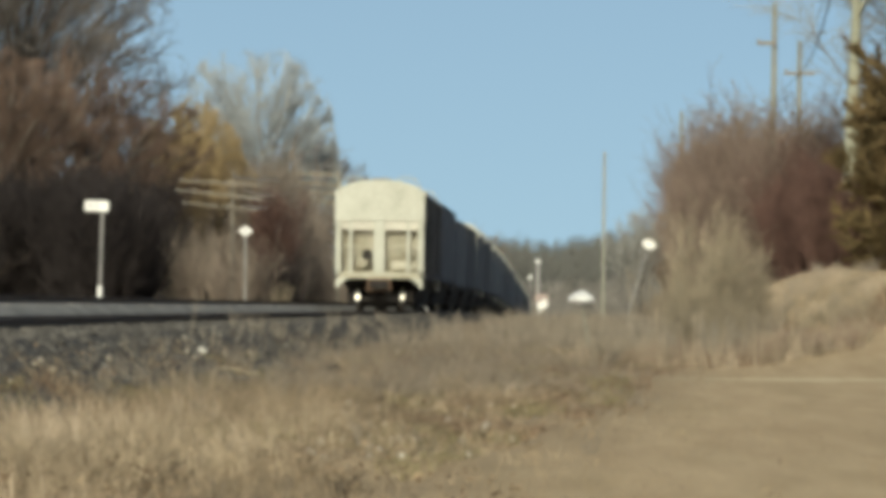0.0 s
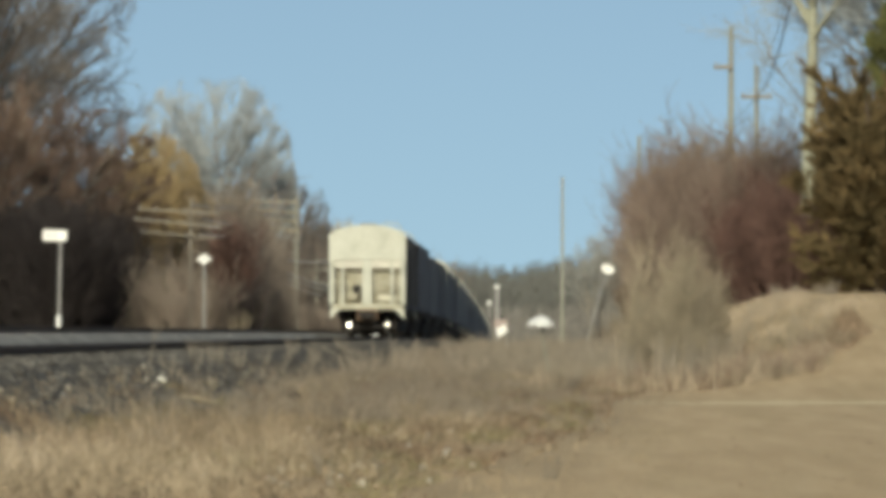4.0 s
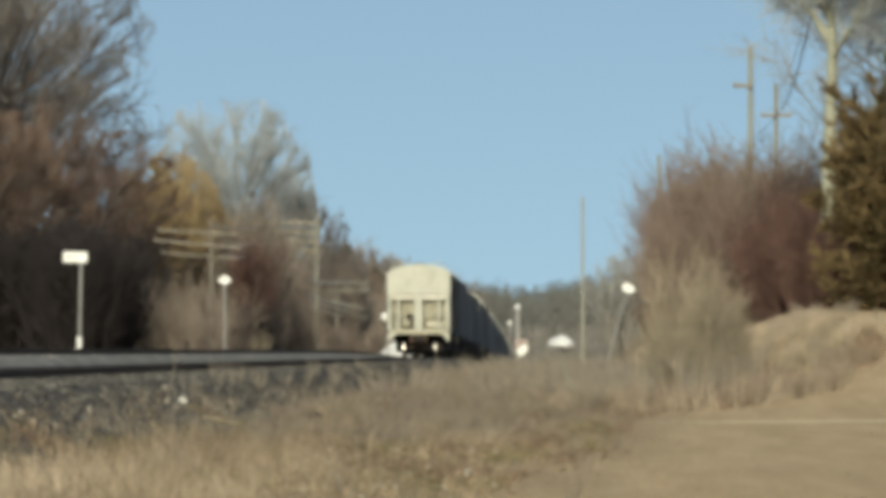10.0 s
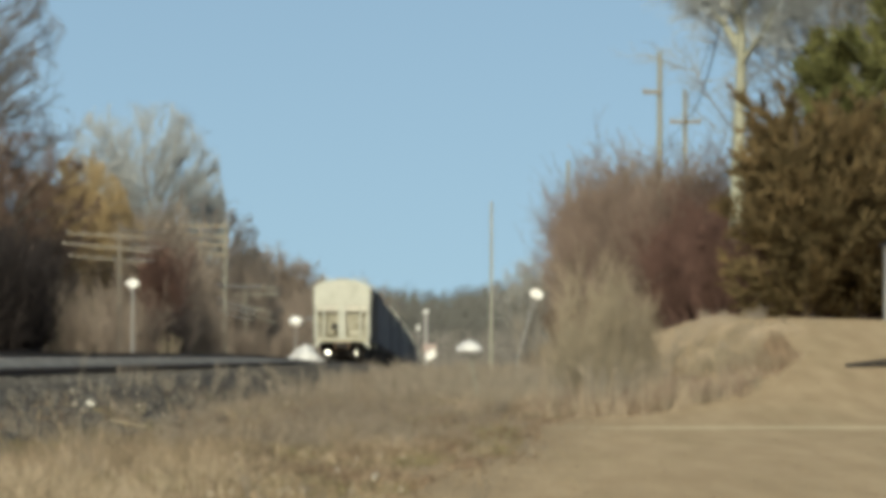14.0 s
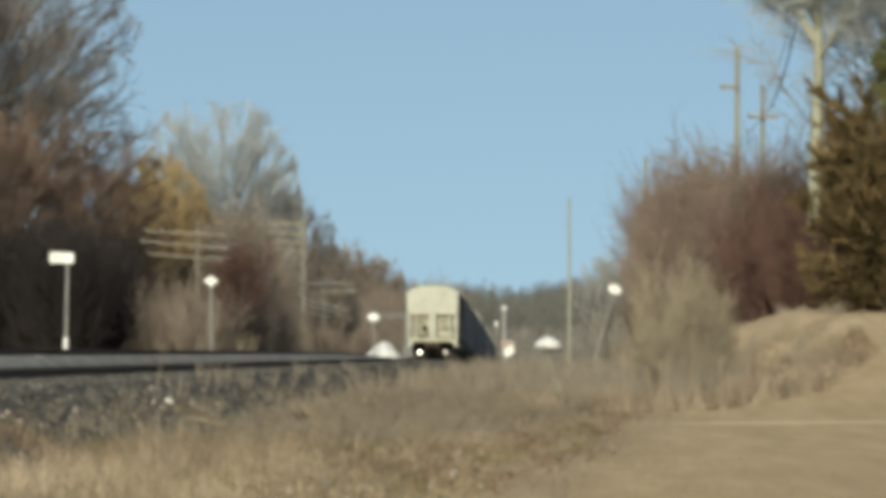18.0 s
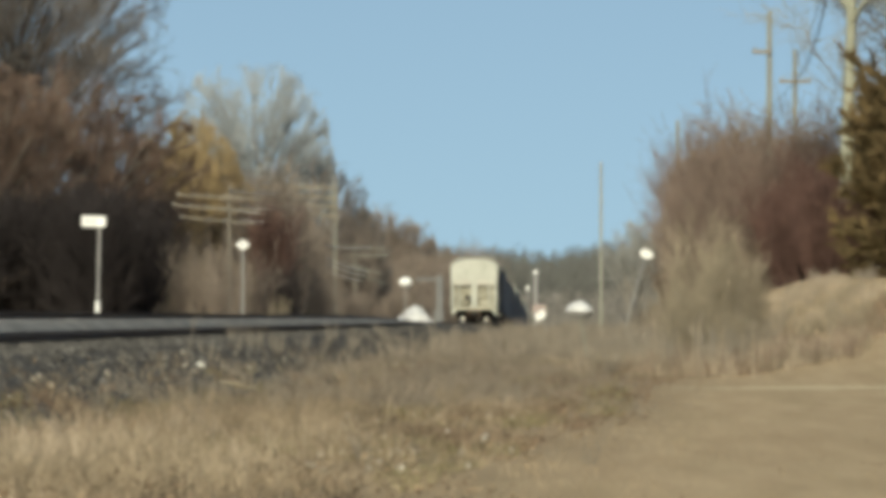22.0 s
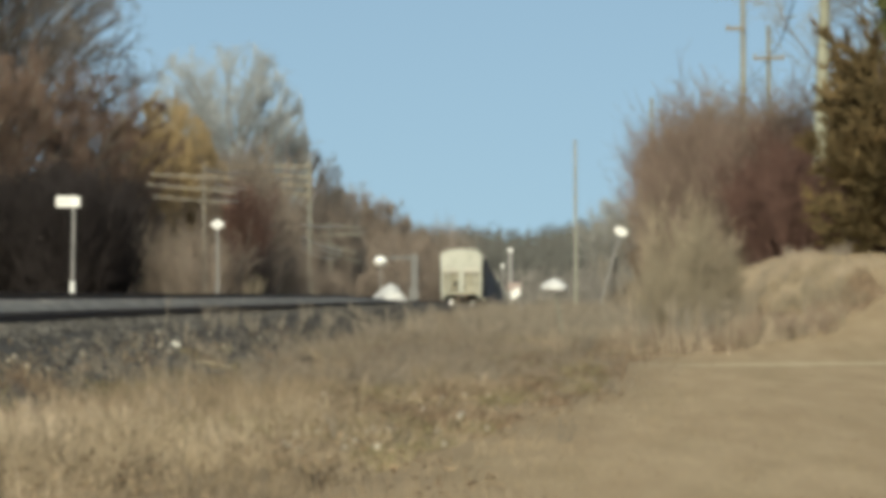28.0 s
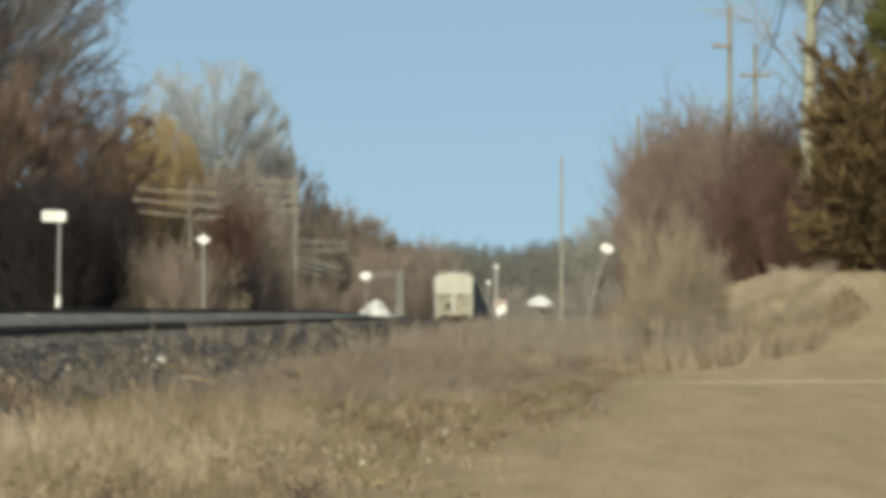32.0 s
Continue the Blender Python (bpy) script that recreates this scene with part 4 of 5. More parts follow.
    spots = scatter(8, 34, -18.5, -14.5, 150, 245, (0.45, 0.9)) + scatter(9, 16, -20, -13.5, 240, 330, (0.7, 1.1))
    spots += [(-18.2, 194, 10, 1.9), (-17.5, 196, 80, 1.9), (-17.9, 199, 170, 2.2), (-16.8, 199, 250, 1.9), (-18.8, 198, 320, 2.2), (-16.3, 194, 40, 1.5), (-18.3, 201, 100, 2.3), (-17.0, 202, 210, 2.1)]
    spots = [(x, y, r, s * 0.7 if y > 235 and x > -17.6 else s) for x, y, r, s in spots]
    place(b, [s for s in spots if s[0] < -0.052 * s[1] and s[0] > -0.097 * s[1] and not pocket(*s)], "tan leafless undergrowth beside the railway", "bush", "undergrowth")
    e = thicket(53, 4.6, 3.0, 22, "twig_red", per=13, bits=5, fine=0.013)
    spots = [(-19.2, 202, 10, 1.25), (-18.4, 204, 80, 1.1), (-17.6, 203, 150, 1.3), (-16.9, 207, 220, 1.15), (-16.4, 212, 300, 1.3), (-18.0, 209, 40, 1.35), (-17.2, 216, 120, 1.4), (-16.6, 222, 260, 1.35)] + scatter(16, 44, -26, -17.3, 234, 330, (0.95, 1.5)) + scatter(17, 22, -26, -13, 420, 540, (1.2, 2.0))
    place(e, [s for s in spots if s[0] < -0.03 * s[1]], "tall reddish-brown leafless brush at the wood's edge", "bush", "undergrowth")
    # right of the line: the tall brown thicket
    a = thicket(61, 5.9, 3.2, 30, "thicket_red", per=15, bits=5, fine=0.009)
    rows = []
    rng = random.Random(61)
    for i in range(64):
        y = rng.uniform(104, 158)
        x = y * rng.uniform(0.030, 0.072)
        rows.append((x, y, rng.uniform(0, 360), rng.uniform(0.85, 1.08) * (1.0 - 0.25 * smooth01((x - 3.2) / 4))))
    rows += [(3.95, 112, 10, 1.0), (3.9, 116, 130, 1.1), (4.1, 122, 250, 1.12), (4.4, 128, 70, 1.15), (4.2, 119, 200, 1.05)]
    place(a, rows, "dense reddish-brown leafless thicket on the bank", "bush", "thicket")
    c = thicket(62, 5.4, 2.6, 24, "twig_brown", per=13, bits=4, fine=0.010)
    place(c, [s for s in scatter(12, 40, 2.2, 9.5, 112, 175, (0.85, 1.15)) if s[0] > 0.030 * s[1]] + scatter(13, 8, 4.6, 7, 190, 260, (0.7, 0.9)), "tall brown leafless brush on the bank", "bush", "thicket")
    r = thicket(66, 4.4, 2.8, 28, "twig_dark_red", per=14, bits=5, fine=0.010)
    place(r, [s for s in scatter(18, 26, 4.2, 13.5, 97, 112, (0.7, 1.0)) if s[0] > 0.046 * s[1]] + [(5.9, 96.0, 20, 0.72), (6.5, 95.0, 100, 0.7), (6.2, 97.0, 200, 0.78), (5.2, 96.5, 300, 0.66), (5.6, 95.0, 150, 0.6), (4.9, 97.5, 240, 0.62), (7.4, 96, 10, 0.7)], "dark red leafless brush with dense twigs", "bush", "red brush")
    n = thicket(67, 5.7, 1.5, 34, "twig_dark_red", per=16, bits=6, fine=0.014, fan=0.10)
    place(n, [(-14.8, 199.0, 0, 0.93)], "narrow dark red leafless bush before paler brush", "bush")
    # saplings that stand out of the thicket
    t = bare_tree(71, 6.8, "bark_grey", "twig_grey", spread=0.5, limbs=9, subs=6, twigs=6, bits=3, fork=0.3)
    place(t, [(5.2, 134, 0, 0.84), (6.3, 142, 70, 0.95), (7.4, 136, 20, 0.95), (4.2, 210, 100, 0.85), (4.4, 232, 10, 0.8), (3.9, 262, 50, 0.8), (2.35, 200, 140, 0.92), (2.9, 206, 230, 0.95), (2.6, 203, 20, 0.9), (3.4, 214, 300, 0.95)],
          "slender grey sapling in the thicket", "tree", "saplings")
    # tan bush in front of the thicket
    d = thicket(63, 2.6, 1.4, 26, "twig_tan", per=17, bits=7, fine=0.0042, fan=0.32)
    place(d, [(2.35, 73, 0, 0.98), (2.1, 72.0, 90, 0.66), (2.75, 75, 200, 0.74), (1.75, 70, 40, 0.42), (3.3, 78, 20, 0.4), (1.75, 74, 310, 0.5), (2.5, 69, 120, 0.42)], "rounded tan leafless bush on the bank", "bush", "tan bushes")
    copy_thing(b, Matrix.Translation((-14.3, 194.5, surface_z(-14.3, 194.5))) @ Matrix.Scale(0.95, 4))
    w = thicket(64, 1.0, 1.1, 18, "twig_tan", per=8, bits=3, fine=0.005, name="weed_clump")
    rows = []
    rng = random.Random(64)
    for i in range(96):
        k = rng.random()
        rows.append((0.4 + 5.4 * k + rng.uniform(-0.5, 0.5), 64 + 12 * k * k + rng.uniform(-1, 14), rng.uniform(0, 360), rng.uniform(0.5, 1.1) * (1 - 0.55 * smooth01((k - 0.35) / 0.45))))
    for i in range(60):
        x = rng.uniform(2.6, 5.3)
        rows.append((x, 64 + 0.75 * max(x - 3, 0) ** 2 + rng.uniform(0, 12), rng.uniform(0, 360), rng.uniform(0.35, 0.75)))
    place(w, rows, "clump of tall dry weeds on the bank", "weeds", "weed clumps")
    v = thicket(65, 0.8, 0.7, 9, "weed_grey", per=6, bits=3, fine=0.004, name="weed_clump")
    place(v, scatter(65, 60, -5.0, 0.6, 22, 78, (0.25, 0.9)), "sparse brown weed stalks on the verge", "weeds", "weed stalks")
    rows = scatter(66, 40, -3.9, 0.5, 78, 190, (0.6, 1.2)) + scatter(69, 46, -5.3, -3.6, 36, 110, (0.2, 0.5)) + scatter(68, 44, -2.0, 1.6, 74, 125, (0.6, 1.1))
    rows += [(x, y, r, s * (1 - 0.6 * smooth01((x - 2.8) / 1.2))) for x, y, r, s in scatter(67, 130, 0.3, 7.0, 58, 90, (0.6, 1.2)) if 0.004 * y < x < 0.07 * y and y > 62 + 0.5 * x + 0.75 * max(x - 3, 0) ** 2]
    # browner clumps added to stand for shaded gaps between the stems
    foot = [(0.9 + 0.26 * i + 0.1 * math.sin(i * 5.1), 65.4 + 0.75 * max(0.26 * i - 2.1, 0) ** 2 * 0.6 + math.sin(i * 2.3), 77 * i, 0.36 + 0.18 * math.sin(i * 3.7) ** 2) for i in range(14)]
    joined("foot_brush", w, foot, "twig_brown", "low brown brush for the shaded gaps along the foot of the bank")
    joined("far_weeds", v, rows, "weed_grey", "thin brown dead weeds along the line and the bank")
    # cedars on the lawn's edge
    t = juniper(81, 5.2, "cedar")
    place(t, [(7.45, 91, 0, 1.04), (8.75, 92.5, 80, 0.92), (7.9, 94.5, 200, 1.02), (10.4, 93.5, 150, 0.85)], "bronze-green juniper fanning up at the lawn edge", "tree", "junipers")
    t = cedar(82, 10.5, 5.2, "cedar_green", 34)
    place(t, [(10.5, 97, 0, 1.05), (12.8, 98, 50, 1.1), (8.55, 97, 200, 0.62)], "dark green cedar tree at the edge of the lawn", "tree", "cedars")
    t = bare_tree(95, 14.5, "trunk_pale", "twig_pale", spread=0.75, limbs=34, subs=9, twigs=8, bits=5, fork=0.50, reach=0.24, trunk_r=0.22, fine=0.011, straight=True)
    place(t, [(6.3, 99.5, 0, 1.0)], "tall bare tree with a pale straight trunk", "tree")
    t = bare_tree(91, 12.5, "bark_grey", "twig_grey", spread=0.7, limbs=15, subs=9, twigs=9, bits=4, fork=0.3, trunk_r=0.13)
    place(t, [(10.2, 122, 0, 1.0), (12.0, 126, 120, 1.0), (8.6, 106, 40, 0.95), (9.6, 104, 160, 0.9)], "tall pale leafless tree behind the cedars", "tree", "pale trees")


def far_woods():
    """The wooded rise that closes the view."""
    rng = np.random.RandomState(4)
    n = 9000
    y = rng.uniform(700, 960, n)
    x = y * rng.uniform(-0.11, 0.07, n)
    base = np.array([ground_z(a, b) for a, b in zip(x, y)])
    h = rng.uniform(12.6, 17.0, n) * (0.97 + 0.025 * np.sin(x * 0.11) + 0.025 * np.sin(x * 0.37 + 1))
    p = np.stack([x, y, base - 0.3], 1)
    q = np.stack([x + rng.normal(0, 0.8, n), y, base + h], 1)
    va, fa = prisms(p, q, rng.uniform(0.08, 0.2, n), np.full(n, 0.04))
    k = np.repeat(np.arange(n), 6)
    f = rng.uniform(0.35, 1, len(k))[:, None]
    a = p[k] + (q[k] - p[k]) * f
    b = a + np.stack([rng.normal(0, 0.6, len(k)), rng.normal(0, 0.6, len(k)), rng.uniform(0.4, 1.3, len(k))], 1)
    vb, fb = prisms(a, b, rng.uniform(0.06, 0.15, len(k)), np.full(len(k), 0.04))
    me = bpy.data.meshes.new("far_wood")
    me.from_pydata(np.concatenate([va, vb]).tolist(), [], np.concatenate([fa, fb + len(va)]).tolist())
    me.materials.append(M["far_wood"])
    tagged(new("far_wood", me), "distant dark grey-green woods across the valley", "woods", kind="stuff")
    # paler scrub in the dip before it
    segs = []
    rnd = random.Random(77)
    for i in range(420):
        yy = rnd.uniform(600, 690)
        xx = yy * rnd.uniform(-0.035, 0.03)
        p = Vector((xx, yy, ground_z(xx, yy) - 0.3))
        seg, pts = limb_path(rnd, p, Vector((0, 0, 1)), rnd.uniform(6, 11.5), 0.16, 0.04, 5, 0.08, 0.05)
        segs += seg
        for k in range(26):
            q = pts[1 + k % 5]
            segs.append((q[0], q[0] + side_way(rnd, q[1], rnd.uniform(0.3, 0.8)) * rnd.uniform(0.8, 2.6), 0.05, 0.03))
    tagged(new("far_scrub", sticks("far_scrub", segs, "far_scrub")), "pale leafless scrub in the dip beyond the line", "scrub", kind="stuff")


# ---- grass and stones ----
def blades(name, spots, heights, width, material, label, lean=0.35, seed=1):
    """Thin three-sided blades in two bent pieces."""
    rng = np.random.RandomState(seed)
    n = len(spots)
    base = np.array([(x, y, surface_z(x, y) - 0.02) for x, y in spots])
    off = rng.normal(0, lean, (n, 2)) * heights[:, None]
    mid = base + np.stack([off[:, 0] * 0.3, off[:, 1] * 0.3, heights * 0.55], 1)
    tip = base + np.stack([off[:, 0], off[:, 1], heights * rng.uniform(0.8, 1.0, n)], 1)
    va, fa = prisms(base, mid, np.full(n, width), np.full(n, width * 0.8))
    vb, fb = prisms(mid, tip, np.full(n, width * 0.8), np.full(n, width * 0.2))
    me = bpy.data.meshes.new(name)
    me.from_pydata(np.concatenate([va, vb]).tolist(), [], np.concatenate([fa, fb + len(va)]).tolist())
    me.materials.append(M[material])
    tagged(new(name, me), label, "grass", kind="stuff")


def wedge_spots(rng, n, y0, y1, left, right, power=2.0):
    """Spots in the wedge of ground before the camera, thicker nearby."""
    y = y0 * (y1 / y0) ** (rng.rand(n) ** (1 / power * 1.4))
    x = (left + (right - left) * rng.rand(n)) * y
    return x, y


def lawn_at(x, y):
    """Where the mown lawn begins: negative on the rough side."""
    return x + 1.05 - 0.055 * (np.minimum(y, 62) - 22)


def patches(x, y, sx, sy, seed):
    """Soft patches over the ground, about -1 to 1, at each spot."""
    return np.array([noise.noise(Vector((a * sx, b * sy, seed))) for a, b in zip(x, y)])


def verge():
    rng = np.random.RandomState(7)
    x, y = wedge_spots(rng, 150000, 16, 110, -0.165, 0.06)
    thick = patches(x, y, 0.9, 0.35, 1.0)
    edge = lawn_at(x, y) + thick * 1.0 + patches(x, y, 3.0, 1.0, 8.0) * 0.5
    dens = np.clip(0.32 - edge * 0.6, 0.05, 1)
    on_bed = np.where(x < -4.7, 0, np.clip((x + 5.3) / 2.4, 0.03, 1) ** 1.8 + thick * 0.5)
    keep = (edge < 1.7) & (rng.rand(len(x)) < dens) & (rng.rand(len(x)) < on_bed) & (rng.rand(len(x)) < np.maximum(0.45 + thick * 1.8, np.where(y < 24, 0.5, 0.12)))
    x, y, thick, edge = x[keep], y[keep], thick[keep], edge[keep]
    h = (0.06 + 0.19 * rng.rand(len(x))) * (1 + 0.8 * thick) * np.clip(0.75 - edge * 0.25, 0.25, 1.1)
    near = y < 38 + 14 * patches(x, y, 0.8, 0.2, 33.0)
    blades("dry_grass", list(zip(x[near], y[near])), h[near], 0.0034, "blade", "tangled dry winter grass on the verge", 0.5, 1)
    blades("weathered_grass", list(zip(x[~near], y[~near])), h[~near], 0.004, "grey_blade", "greyed dead grass and stems further along the verge", 0.5, 11)
    # tall pale grass in upright drifts, thickest close by
    x, y = wedge_spots(rng, 52000, 15.5, 40, -0.165, 0.0)
    thick = patches(x, y, 1.5, 0.22, 5.0)
    drift = np.clip((thick - 0.02) * 3.2, 0, 1) * np.clip(-lawn_at(x, y) * 0.55 - 0.35, 0, 1) * np.clip(2.0 - y / 18, 0.04, 1)
    keep = (x > -3.9 + thick) & (rng.rand(len(x)) < drift * 0.55)
    x, y, thick = x[keep], y[keep], thick[keep]
    blades("tall_grass", list(zip(x, y)), rng.uniform(0.16, 0.44, len(x)) * (0.75 + 0.9 * thick), 0.0028, "stalk", "tall upright pale dead grass in drifts", 0.16, 2)
    # low olive and russet patches among the dry grass
    for name, material, seed, n, label in (("olive_grass", "olive_blade", 41.0, 52000, "low olive-green winter grass in patches"), ("russet_grass", "russet_blade", 57.0, 60000, "low russet dead growth in patches")):
        x, y = wedge_spots(rng, n, 16, 80, -0.165, 0.05)
        thick = patches(x, y, 1.6, 0.3, seed)
        keep = (thick > 0.14) & (x > -4.6) & (lawn_at(x, y) < 0.1 + thick) & (y > 22 + 5 * thick)
        x, y, thick = x[keep], y[keep], thick[keep]
        blades(name, list(zip(x, y)), rng.uniform(0.05, 0.17, len(x)) * (0.6 + thick), 0.0048, material, label, 0.7, int(seed))
    # dark rotted clumps low down between the grass
    x, y = wedge_spots(rng, 46000, 18, 80, -0.165, 0.04)
    thick = patches(x, y, 3.0, 0.55, 91.0)
    keep = (thick > 0.30) & (x > -4.8) & (lawn_at(x, y) < -0.5 + thick * rng.rand(len(x)))
    x, y, thick = x[keep], y[keep], thick[keep]
    blades("rotted_growth", list(zip(x, y)), rng.uniform(0.05, 0.15, len(x)) * (0.6 + thick), 0.006, "dark_blade", "dark rotted clumps low in the verge grass", 0.6, 13)
    # short turf on the lawn
    x, y = wedge_spots(rng, 36000, 16, 90, -0.07, 0.115)
    keep = lawn_at(x, y) > rng.uniform(-1.2, 0.2, len(x))
    x, y = x[keep], y[keep]
    blades("lawn_grass", list(zip(x, y)), rng.uniform(0.012, 0.035, len(x)), 0.003, "lawn_blade", "short mown straw-coloured winter lawn", 0.6, 3)
    # small dark tufts that the mower left
    x, y = wedge_spots(rng, 16000, 18, 75, -0.06, 0.115)
    thick = patches(x, y, 4.5, 1.4, 71.0)
    keep = (lawn_at(x, y) > -0.2) & (thick > 0.46)
    x, y = x[keep], y[keep]
    blades("lawn_tufts", list(zip(x, y)), rng.uniform(0.015, 0.05, len(x)), 0.0045, "russet_blade", "small brown tufts scattered over the mown lawn", 0.7, 9)


def bank_cover():
    """Tall dead grass over the bank in front of the thicket."""
    rng = np.random.RandomState(17)
    n = 64000
    y = rng.uniform(54, 104, n)
    x = y * rng.uniform(-0.012, 0.086, n)
    thick = np.array([noise.noise(Vector((a * 0.9, b * 0.25, 11.0))) for a, b in zip(x, y)])
    edge = 62 + 0.5 * np.maximum(x, 0) + 0.75 * np.maximum(x - 3, 0) ** 2 + 4 * thick
    keep = (y > edge) & (rng.rand(n) < (0.4 + thick * 1.6) * np.clip((x - 0.1 + thick) / 1.6, 0, 1)) & (x < y * (0.06 + 0.024 * rng.rand(n) + 0.02 * thick))
    x, y, thick = x[keep], y[keep], thick[keep]
    blades("bank_grass", list(zip(x, y)), rng.uniform(0.15, 0.5, len(x)) * (1 + 0.6 * thick) * np.clip(1.5 - (y - 54) / 34, 0.2, 1) * np.clip(1.75 - x / 4.2, 0.18, 1), 0.006, "bank_blade", "tall tangled dead grass on the bank", 0.35, 4)
    # a strip of browner growth along the foot of the bank
    n = 10000
    x = rng.uniform(0.2, 5.8, n)
    thick = np.array([noise.noise(Vector((a * 1.3, 4.0, 2.0))) for a in x])
    y = 63 + 0.5 * x + 0.75 * np.maximum(x - 3, 0) ** 2 + 3 * thick + rng.uniform(0, 9, n) * (0.6 + thick)
    keep = rng.rand(n) < 0.55 + thick
    x, y = x[keep], y[keep]
    blades("bank_weeds", list(zip(x, y)), rng.uniform(0.08, 0.34, len(x)) * np.clip(1.5 - x / 6, 0.4, 1), 0.005, "russet_blade", "brown dead weeds along the foot of the bank", 0.4, 6)


def track_stones():
    """Loose stones on both beds, which break up the flat ballast."""
    rng = np.random.RandomState(31)
    n = 9000
    y = 40 * (170 / 40) ** rng.rand(n)
    x = rng.uniform(-14.0, -6.52, n)
    main = x > -9.4
    z = np.where(main, -0.19, SIDE_UP - 0.195) + np.array([track_z(b) for b in y])
    keep = (np.abs(np.abs(np.where(main, x - MAIN_X, x - SIDE_X)) - 0.755) > 0.1) & ~((x > -9.6) & (x < -9.0))
    x, y, z = x[keep], y[keep], z[keep]
    n = len(x)
    octa = np.array([(1, 0, 0), (-1, 0, 0), (0, 1, 0), (0, -1, 0), (0, 0, 1), (0, 0, -1)], float)
    tri = np.array([(0, 2, 4), (2, 1, 4), (1, 3, 4), (3, 0, 4), (2, 0, 5), (1, 2, 5), (3, 1, 5), (0, 3, 5)])
    v = octa[None] * rng.uniform(0.02, 0.05, n)[:, None, None] * rng.uniform(0.6, 1.3, (n, 6, 1)) + np.stack([x, y, z], 1)[:, None, :]
    me = bpy.data.meshes.new("bed_stones")
    me.from_pydata(v.reshape(-1, 3).tolist(), [], (tri[None] + (np.arange(n) * 6)[:, None, None]).reshape(-1, 3).tolist())
    me.materials.append(M["bed_stone"])
    tagged(new("bed_stones", me), "pale crushed stone between the rails", "gravel", kind="stuff")


def grass_tufts():
    """Taller tufts that stand out of the verge."""
    rng = random.Random(37)
    for variant in range(3):
        blades_list = []
        for i in range(90):
            a, r = rng.uniform(0, 2 * math.pi), 0.16 * math.sqrt(rng.random())
            p = Vector((r * math.cos(a), r * math.sin(a), -0.02))
            d = Vector((math.cos(a) * rng.uniform(0, 0.5), math.sin(a) * rng.uniform(0, 0.5), 1)).normalized()
            seg, _ = limb_path(rng, p, d, rng.uniform(0.18, 0.40), 0.0028, 0.0010, 3, 0.12, -0.03)
            blades_list += seg
        t = thing("grass_tuft")
        tagged(put("blade", sticks("blade", blades_list, "blade"), t), kind="stuff")
        spots = []
        for i in range(10):
            y = rng.uniform(25, 46)
            x = -y * rng.uniform(0.02, 0.15)
            if x > -4.2 and lawn_at(x, y) < -0.9:
                spots.append((x, y, rng.uniform(0, 360), rng.uniform(0.6, 1.15)))
        place(t, spots, "tall tan tuft of dead grass on the verge", "grass", "grass tufts")


def far_verge():
    """Coarse dead grass beyond the bank, between the line and the thicket."""
    rng = np.random.RandomState(23)
    n = 26000
    y = 66 * (260 / 66) ** rng.rand(n)
    x = -4.1 + rng.rand(n) * (4.7 + 0.02 * y)
    keep = rng.rand(n) < np.clip((y - 85 + 22 * np.sin(x * 2.1 + y * 0.13)) / 60, 0.0, 1)
    x, y = x[keep], y[keep]
    n = len(x)
    blades("rough_grass", list(zip(x, y)), rng.uniform(0.12, 0.45, n), 0.009, "grey_blade", "rough dead grass along the railway", 0.4, 5)


def dead_leaves():
    """Curled brown leaves and broken stems in drifts over the verge."""
    rng = np.random.RandomState(29)
    x, y = wedge_spots(rng, 14000, 17, 80, -0.16, 0.03)
    thick = np.array([noise.noise(Vector((a * 1.1, b * 0.5, 21.0))) for a, b in zip(x, y)])
    keep = (thick > 0.05) & (x > -4.9) & (lawn_at(x, y) < 0.3 + 1.5 * thick)
    x, y = x[keep], y[keep]
    n = len(x)
    z = np.array([surface_z(a, b) for a, b in zip(x, y)]) + rng.uniform(0.01, 0.14, n)
    octa = np.array([(1, 0, 0), (-1, 0, 0), (0, 1, 0), (0, -1, 0), (0, 0, 0.5), (0, 0, -0.5)], float)
    tri = np.array([(0, 2, 4), (2, 1, 4), (1, 3, 4), (3, 0, 4), (2, 0, 5), (1, 2, 5), (3, 1, 5), (0, 3, 5)])
    size = rng.uniform(0.006, 0.02, n)
    v = octa[None] * size[:, None, None] * rng.uniform(0.5, 1.6, (n, 6, 1)) + rng.normal(0, 0.004, (n, 6, 3)) + np.stack([x, y, z], 1)[:, None, :]
    me = bpy.data.meshes.new("dead_leaves")
    me.from_pydata(v.reshape(-1, 3).tolist(), [], (tri[None] + (np.arange(n) * 6)[:, None, None]).reshape(-1, 3).tolist())
    me.materials.append(M["leaf"])
    tagged(new("dead_leaves", me), "curled brown dead leaves caught in the dry grass", "leaves", kind="stuff")


